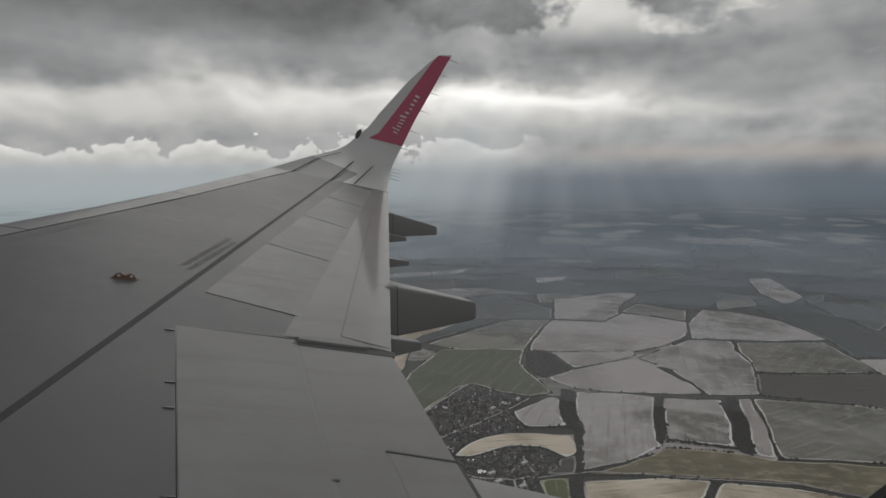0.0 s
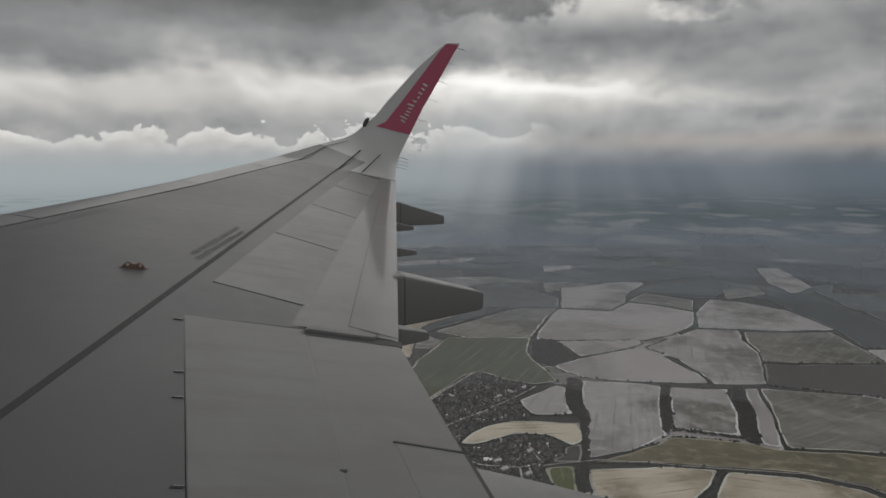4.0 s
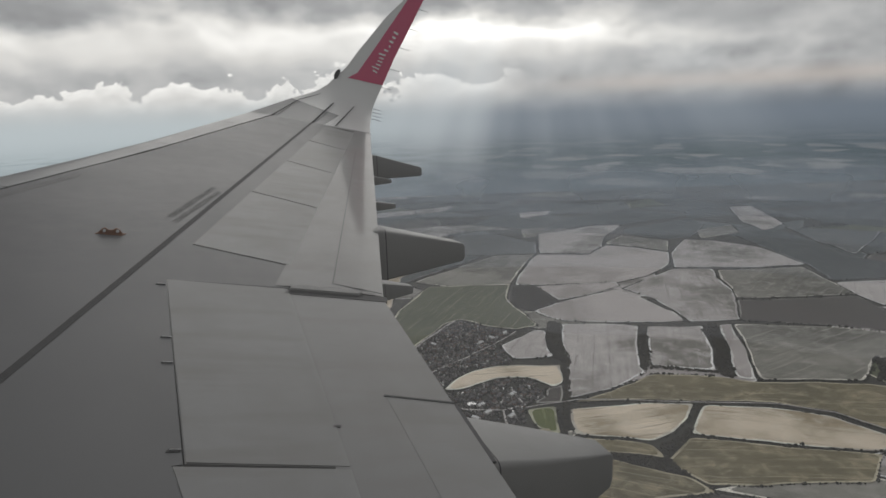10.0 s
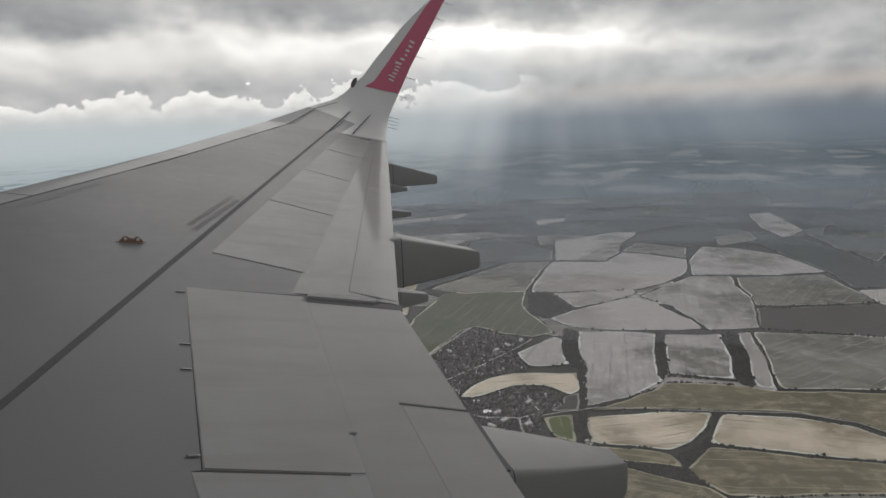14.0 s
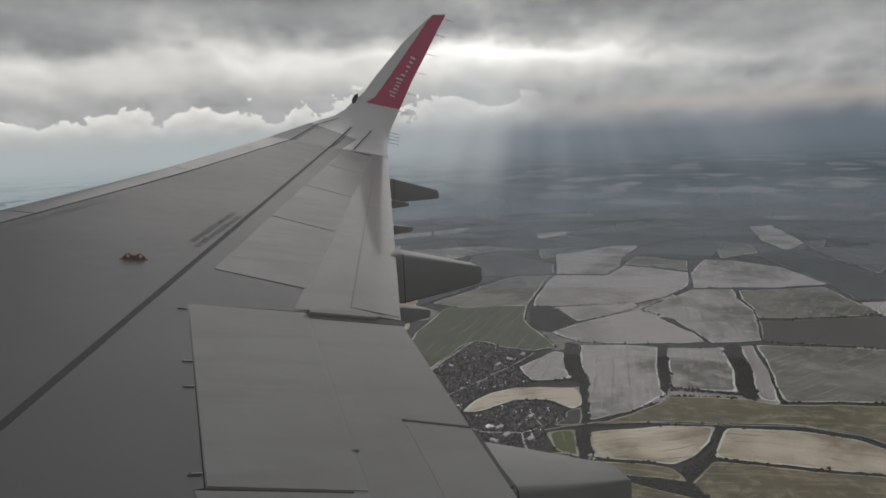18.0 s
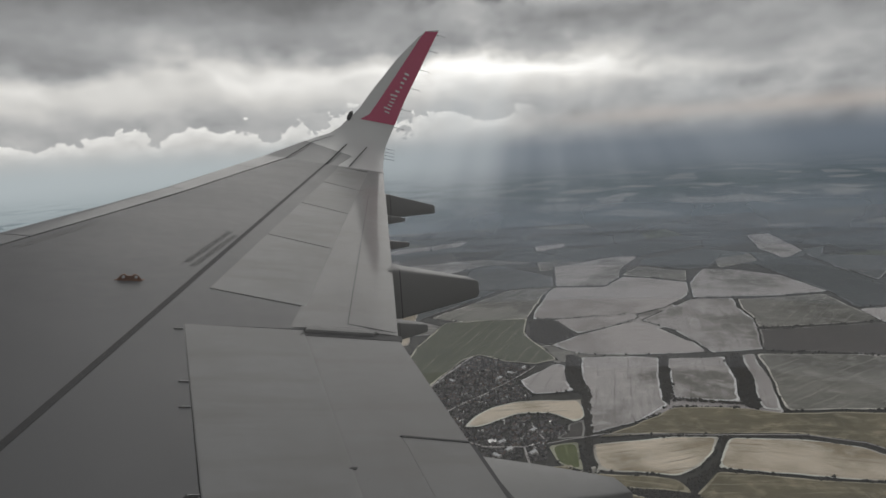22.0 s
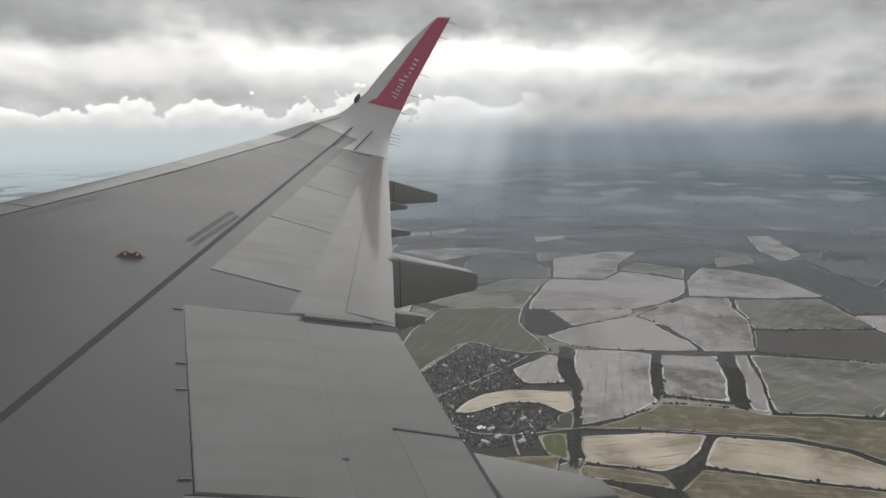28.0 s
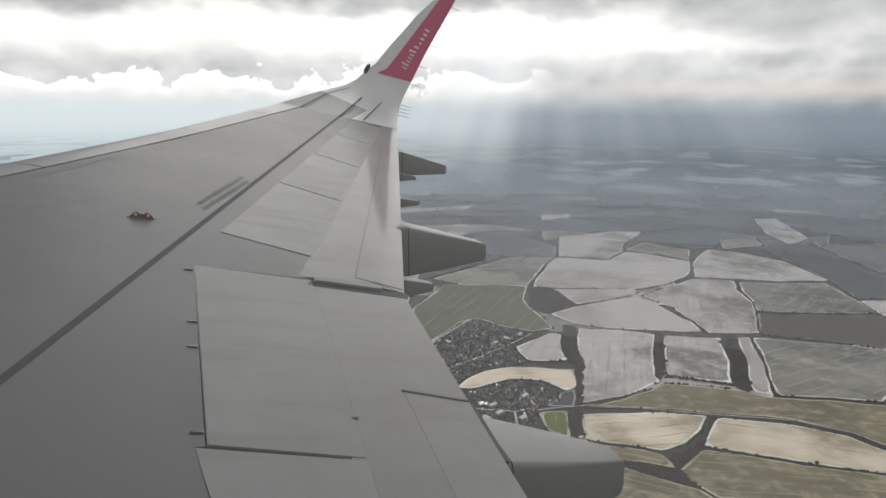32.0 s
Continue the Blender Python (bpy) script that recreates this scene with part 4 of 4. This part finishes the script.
field("green", [(218, 1184), (160, 1088), (308, 1105)])
field("olive", [(349, 1137), (637, 1049), (560, 948), (283, 1045)])
VILLAGE = [(137, 1528), (380, 1499), (507, 1500), (544, 1576), (704, 1726), (757, 1749), (803, 1655), (843, 1585), (752, 1515), (737, 1398), (691, 1389), (624, 1390), (570, 1364), (514, 1308), (450, 1290), (306, 1153), (157, 1279)]
VILLAGE_EDGE = [(514, 1302), (544, 1285), (579, 1287), (648, 1302), (690, 1288), (720, 1275), (716, 1208), (693, 1168), (642, 1159), (601, 1087), (563, 1117), (460, 1150), (306, 1153), (440, 1280)]
plans += [VILLAGE, VILLAGE_EDGE]

# the rest of the country: an uneven quilt of fields
GX, GY, CELL = 32, 24, 255.0
knots = {}
for i in range(GX + 1):
    for j in range(GY + 1):
        knots[i, j] = (-1500 + i * CELL + (j % 2) * 110 + rng.uniform(-75, 75), 250 + j * CELL + rng.uniform(-75, 75))
rest = []
for i in range(GX):
    for j in range(GY):
        quad = [knots[i, j], knots[i + 1, j], knots[i + 1, j + 1], knots[i, j + 1]]
        cx, cy = sum(p[0] for p in quad) / 4, sum(p[1] for p in quad) / 4
        if any(contains(pl, cx, cy) for pl in plans) or math.hypot(cx, cy) > 6400 or cy < 250 or any(contains(town, *p) for p in quad for town in (VILLAGE, VILLAGE_EDGE)):
            continue
        rest.append((math.hypot(cx - 900, cy - 1400), quad))
rest.sort(key=lambda r: r[0])
far_bm = {k: bmesh.new() for k in LAND}
for n_f, (dist, quad) in enumerate(rest):
    cx, cy = quad[0]
    pick = noise.noise(Vector((cx * 0.0011, cy * 0.0011, 9.0))) + rng.uniform(-0.45, 0.45)
    kind = "plough" if pick < -0.28 else "pasture" if pick < -0.02 else "frost" if pick < 0.24 else "stubble" if pick < 0.42 else "green"
    # most distant fields take the two kinds with haze in their colour
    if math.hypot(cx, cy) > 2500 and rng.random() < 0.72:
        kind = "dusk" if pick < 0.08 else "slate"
    if rng.random() < max(0.05, min(1.0, (math.hypot(cx, cy) - 3600) / 2800)):
        continue
    if n_f < 250:
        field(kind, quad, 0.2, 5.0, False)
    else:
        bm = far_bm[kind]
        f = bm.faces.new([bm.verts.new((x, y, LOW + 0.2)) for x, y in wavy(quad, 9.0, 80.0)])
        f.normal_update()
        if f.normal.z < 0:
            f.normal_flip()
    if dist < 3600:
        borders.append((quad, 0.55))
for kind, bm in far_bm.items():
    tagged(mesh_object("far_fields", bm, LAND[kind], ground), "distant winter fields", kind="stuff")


def clumps(name, spots, mat, label, category):
    """Many small uneven clumps of twigs and leaves as one mesh: spots are (x, y, radius, height)."""
    unit = bmesh.new()
    bmesh.ops.create_icosphere(unit, subdivisions=1, radius=1.0)
    base = np.array([v.co[:] for v in unit.verts])
    tri = np.array([[v.index for v in f.verts] for f in unit.faces])
    unit.free()
    gen = np.random.RandomState(len(spots))
    vs, fs = [], []
    for k, (x, y, r, h) in enumerate(spots):
        x, y = bend(x, y)
        p = base * (1 + gen.uniform(-0.3, 0.3, (len(base), 1)))
        an = gen.uniform(0, 6.28)
        rot = np.array([[math.cos(an), -math.sin(an), 0], [math.sin(an), math.cos(an), 0], [0, 0, 1]])
        vs.append(p @ rot.T * (r, r, h / 2) + (x, y, LOW + h * 0.45))
        fs.append(tri + k * len(base))
    me = bpy.data.meshes.new(name)
    me.from_pydata(np.concatenate(vs).tolist(), [], np.concatenate(fs).tolist())
    me.materials.append(mat)
    return tagged(new(name, me), label, category, kind="stuff")


spots = []
for poly, dens in borders:
    for (x0, y0), (x1, y1) in zip(poly, poly[1:] + poly[:1]):
        length = math.hypot(x1 - x0, y1 - y0)
        if rng.random() < 0.08:
            continue
        thick = rng.choice((0.4, 0.6, 0.8, 1.2))
        for i in range(int(length / 3.2 * dens * min(1.4, thick + 0.3))):
            f = rng.random()
            x, y = x0 + (x1 - x0) * f, y0 + (y1 - y0) * f
            if noise.noise(Vector((x * 0.02, y * 0.02, 1.0))) < -0.34:
                continue
            if dens < 1 and any(contains(pl, x, y) for pl in plans):
                continue
            r = rng.uniform(1.1, 2.3) * (1.8 if rng.random() < 0.10 else 1.0)
            spots.append((x + rng.gauss(0, 1.6 * thick), y + rng.gauss(0, 1.6 * thick), r, r * rng.uniform(1.3, 2.0)))
clumps("hedgerow", spots, LEAF, "bare dark winter hedgerows with scattered trees", "hedge")


def wood(poly, spacing=9.0):
    xs, ys = [p[0] for p in poly], [p[1] for p in poly]
    n = int((max(xs) - min(xs)) * (max(ys) - min(ys)) / spacing ** 2)
    out = []
    for _ in range(n):
        x, y = rng.uniform(min(xs), max(xs)), rng.uniform(min(ys), max(ys))
        if contains(poly, x, y):
            r = rng.uniform(1.5, 3.2)
            out.append((x, y, r, r * rng.uniform(1.5, 2.4)))
    return out


COPSES = [[(980, 1636), (998, 1599), (910, 1447), (877, 1359), (773, 1197), (641, 996), (629, 1001), (762, 1202), (840, 1345), (846, 1402)],
          [(1351, 1398), (1371, 1389), (1122, 1080), (1109, 1113)], [(1177, 1482), (1194, 1474), (1006, 1222), (977, 1199), (979, 1221)],
          [(1000, 1219), (1119, 1126), (1113, 1118), (990, 1208)], [(1067, 2016), (1136, 2000), (1109, 1797), (980, 1741), (966, 1831)],
          [(1500, 1029), (1518, 985), (1419, 915), (1382, 931)], [(655, 939), (709, 896), (757, 858), (757, 800), (690, 870)],
          [(745, 857), (853, 914), (970, 1006), (962, 1012), (894, 946), (828, 916), (770, 905)]]
woods = []
for shape in COPSES:
    woods += wood(shape, 3.6)
for _ in range(46):
    x, y, q = rng.uniform(-300, 4300), rng.uniform(1500, 4600), rng.uniform(40, 110)
    if not any(contains(pl, x, y) for pl in plans):
        woods += wood([(x - q * 1.8, y), (x - q * 0.4, y + q), (x + q * 1.7, y + q * 0.3), (x + q * 0.5, y - q * 0.8)], 12)
clumps("woodland", woods, WOODS, "dark leafless woodland between the fields", "woodland")

# roads and tracks
def road(path, wide, label=""):
    bm = bmesh.new()
    last = None
    pts = [Vector((*p, 0)) for p in path]
    fine = []
    for p0, p1 in zip(pts, pts[1:]):
        fine += [p0.lerp(p1, i / 6) for i in range(6)]
    fine.append(pts[-1])
    for i, p in enumerate(fine):
        t = (fine[min(i + 1, len(fine) - 1)] - fine[max(i - 1, 0)]).normalized()
        side = Vector((-t.y, t.x, 0)) * wide / 2
        jog = side * noise.noise(p * 0.01) * 0.8
        row = [bm.verts.new((*bend(q.x, q.y), LOW + 3.2)) for q in (p + side + jog, p - side + jog)]
        if last:
            bm.faces.new((last[0], last[1], row[1], row[0]))
        last = row
    ob = mesh_object("road", bm, ROADS)
    if ob.data.polygons[0].normal.z < 0:
        ob.data.flip_normals()
    return tagged(ob, label or "narrow pale wet country road", "road", kind="structure")


road([(150, 1400), (330, 1330), (450, 1360), (528, 1409), (598, 1449), (666, 1484), (739, 1521), (850, 1590)], 4.6)
road([(546, 1580), (616, 1651), (697, 1723), (740, 1752)], 7)
road([(590, 1158), (646, 1160), (649, 1208), (655, 1248)], 4)
road([(470, 1290), (520, 1200), (590, 1158), (560, 1080)], 4.5)
road([(977, 1883), (932, 1766), (939, 1665)], 7)
road([(640, 1148), (760, 1135), (880, 1064), (975, 1010), (1090, 938), (1160, 862), (1190, 745)], 3.5)

# a small pond at the edge of the village
bm = bmesh.new()
bm.faces.new([bm.verts.new((546 + 11 * math.cos(k * 0.2618) * (1 + 0.15 * math.sin(k * 0.9)), 1215 + 9 * math.sin(k * 0.2618), LOW + 3.4)) for k in range(24)])
tagged(mesh_object("water", bm, material("pond_water", (0.4, 0.4, 0.4), 0.2, 0.7, fine=(0.5, 0.2, (0.5, 0.52, 0.53)))), "small bright pond beside the village", "pond", kind="structure")

# ---- village houses ----
def house_proto(wide, deep, eave, ridge, roof_mat, chimney, wall_mat, label):
    bm = bmesh.new()
    hx, hy = wide / 2, deep / 2
    prof = [(-hy, 0), (hy, 0), (hy, eave), (0, ridge - 0.3), (-hy, eave)]
    r0 = [bm.verts.new((-hx, y, z)) for y, z in prof]
    r1 = [bm.verts.new((hx, y, z)) for y, z in prof]
    for i in range(5):
        bm.faces.new((r0[i], r0[(i + 1) % 5], r1[(i + 1) % 5], r1[i]))
    bm.faces.new(r0)
    bm.faces.new(r1)
    root = new("house")
    tagged(root, label, "house", "village houses")
    part("wall", bm, wall_mat, root)
    for sgn in (-1, 1):
        bm = bmesh.new()
        o, t = 0.5, 0.25
        q = [(-hx - o, sgn * (hy + o), eave - 0.3), (hx + o, sgn * (hy + o), eave - 0.3), (hx + o, 0, ridge), (-hx - o, 0, ridge)]
        up = [bm.verts.new(p) for p in q]
        dn = [bm.verts.new((x, y, z - t)) for x, y, z in q]
        bm.faces.new(up)
        bm.faces.new(dn)
        for i in range(4):
            bm.faces.new((up[i], dn[i], dn[(i + 1) % 4], up[(i + 1) % 4]))
        part("roof", bm, roof_mat, root)
    if chimney:
        part("chimney", box(hx - 1.4, hx - 0.4, -0.5, 0.5, ridge - 1.2, ridge + 1.3), BRICK, root)
    return root


def built_up(x, y):
    """Village ground: inside its outline and clear of the fields."""
    return (contains(VILLAGE, x, y) or contains(VILLAGE_EDGE, x, y)) and not any(contains(pl, x, y) for pl in plans if pl is not VILLAGE and pl is not VILLAGE_EDGE)


protos = [house_proto(10, 7.5, 5, 8.2, ROOF, True, BRICK, "small brick village house with a slate roof"), house_proto(14, 7, 5, 8, ROOF, True, BRICK, "long brick village house with a slate roof"),
          house_proto(9, 9, 3, 6.5, TILE, False, RENDER, "pale rendered bungalow with a red tile roof"), house_proto(17, 9, 4.5, 7, SHEET, False, RENDER, "large barn with a bright sheet metal roof")]
slots = []
for k in range(1500):
    x, y = rng.uniform(130, 940), rng.uniform(1140, 1740)
    if not built_up(x, y):
        continue
    u, v = x * 0.92 + y * 0.39, -x * 0.39 + y * 0.92
    u, v = round(u / 17) * 17 + rng.uniform(-2, 2), round(v / 34) * 34 + rng.choice((-7, 7)) + rng.uniform(-2, 2)
    x, y = u * 0.92 - v * 0.39, u * 0.39 + v * 0.92
    if built_up(x, y) and all(math.hypot(x - a0, y - b0) > 14 for a0, b0 in slots) and len(slots) < 290:
        slots.append((x, y))
used = set()
for n_h, (x, y) in enumerate(slots):
    kind = 3 if rng.random() < 0.04 or (math.hypot(x - 590, y - 1118) < 26) else rng.choice((0, 0, 1, 2))
    m = pose(x, y, LOW - 0.4, 0, 0, 23 + rng.choice((0, 0, 90)) + rng.uniform(-6, 6))
    if kind not in used:
        used.add(kind)
        protos[kind].matrix_world = m
    else:
        copy_thing(protos[kind], m)
for kind in range(4):
    if kind not in used:
        protos[kind].matrix_world = pose(400 + kind * 40, 1330, LOW - 0.4)
sheds = {"dark": bmesh.new(), "pale": bmesh.new()}
for k in range(9000):
    x, y = rng.uniform(130, 940), rng.uniform(1080, 1760)
    if not built_up(x, y) or any(math.hypot(x - a0, y - b0) < 6.0 for a0, b0 in slots):
        continue
    slots.append((x, y))
    light = rng.random() < 0.15
    extra = sheds["pale" if light else "dark"]
    L, D, E, R = rng.uniform(2.0, 5), rng.uniform(1.4, 3.0), rng.uniform(2.2, 4.0), rng.uniform(1.2, 2.8)
    # small flat bright tops, added to stand for sun glints on wet roofs
    if light:
        L, D, E, R = 0.55 * L, 0.45 * D, E + 2.2, 0.05 * R
    m = pose(x, y, LOW - 0.4, 0, 0, 23 + rng.choice((0, 90)) + rng.uniform(-8, 8))
    prof = [(-D, 0), (D, 0), (D, E), (0, E + R), (-D, E)]
    r0, r1 = [[extra.verts.new(m @ Vector((u, y0, z0))) for y0, z0 in prof] for u in (-L, L)]
    for i in range(5):
        extra.faces.new((r0[i], r0[(i + 1) % 5], r1[(i + 1) % 5], r1[i]))
    extra.faces.new(r0)
    extra.faces.new(r1)
tagged(mesh_object("outbuildings", sheds["dark"], material("shed_and_garage_roofs", (0.10, 0.09, 0.085), 0.35, fine=(1.0, 0.3, (0.16, 0.15, 0.14)), island=0.8)), "dark sheds and garages packed between the village houses", "outbuildings", kind="stuff")
tagged(mesh_object("greenhouses", sheds["pale"], material("roof_glint_white", (0.92, 0.91, 0.89), 0.22, 0.6, fine=(0.8, 0.3, (0.6, 0.6, 0.58)), island=0.2)), "tiny flat white roofs added as sun glints between the village houses", "greenhouses", kind="stuff")
trees = []
for k in range(5200):
    x, y = rng.uniform(120, 950), rng.uniform(1080, 1760)
    if built_up(x, y):
        r = rng.uniform(0.8, 1.8)
        trees.append((x, y, r, r * rng.uniform(1.5, 2.4)))
clumps("garden_tree", trees, WOODS, "dark bare garden trees among the village houses", "trees")

# ---- thin curved sheets added over the far fields to paint in winter haze ----
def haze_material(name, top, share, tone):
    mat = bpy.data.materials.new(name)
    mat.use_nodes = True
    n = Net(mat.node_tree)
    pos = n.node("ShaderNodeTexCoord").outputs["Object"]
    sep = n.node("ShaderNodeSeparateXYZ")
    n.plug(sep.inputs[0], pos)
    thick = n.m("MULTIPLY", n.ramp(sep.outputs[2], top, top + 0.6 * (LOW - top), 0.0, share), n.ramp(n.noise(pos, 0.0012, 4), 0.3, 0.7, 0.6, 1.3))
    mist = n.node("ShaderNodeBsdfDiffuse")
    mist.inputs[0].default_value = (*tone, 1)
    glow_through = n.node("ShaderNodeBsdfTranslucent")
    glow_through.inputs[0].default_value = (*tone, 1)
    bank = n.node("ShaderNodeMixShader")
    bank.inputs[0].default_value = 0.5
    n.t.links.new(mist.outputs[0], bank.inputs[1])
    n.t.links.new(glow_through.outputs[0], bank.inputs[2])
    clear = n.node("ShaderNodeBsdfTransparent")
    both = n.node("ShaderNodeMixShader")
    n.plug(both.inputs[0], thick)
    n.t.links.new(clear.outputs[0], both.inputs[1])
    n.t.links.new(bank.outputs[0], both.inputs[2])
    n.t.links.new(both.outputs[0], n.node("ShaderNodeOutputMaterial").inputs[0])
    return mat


# the distance haze is in the sheets' colour: bluer for the farther ones
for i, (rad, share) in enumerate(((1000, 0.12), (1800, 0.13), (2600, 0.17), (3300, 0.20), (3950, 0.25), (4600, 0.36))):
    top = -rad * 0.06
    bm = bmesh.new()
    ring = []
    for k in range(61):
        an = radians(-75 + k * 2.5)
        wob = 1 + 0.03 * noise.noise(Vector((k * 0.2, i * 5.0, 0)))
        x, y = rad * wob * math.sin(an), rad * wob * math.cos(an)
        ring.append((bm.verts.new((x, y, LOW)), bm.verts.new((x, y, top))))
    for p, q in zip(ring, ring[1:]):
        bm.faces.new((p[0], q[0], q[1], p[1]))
    bank = mesh_object("haze_bank", bm, haze_material("haze_sheet_tint", top, share, (0.66, 0.675, 0.73) if rad < 2000 else (0.46, 0.53, 0.62)))
    tagged(bank, "thin translucent sheet added to tint the fields with distance haze", "haze", kind="stuff")
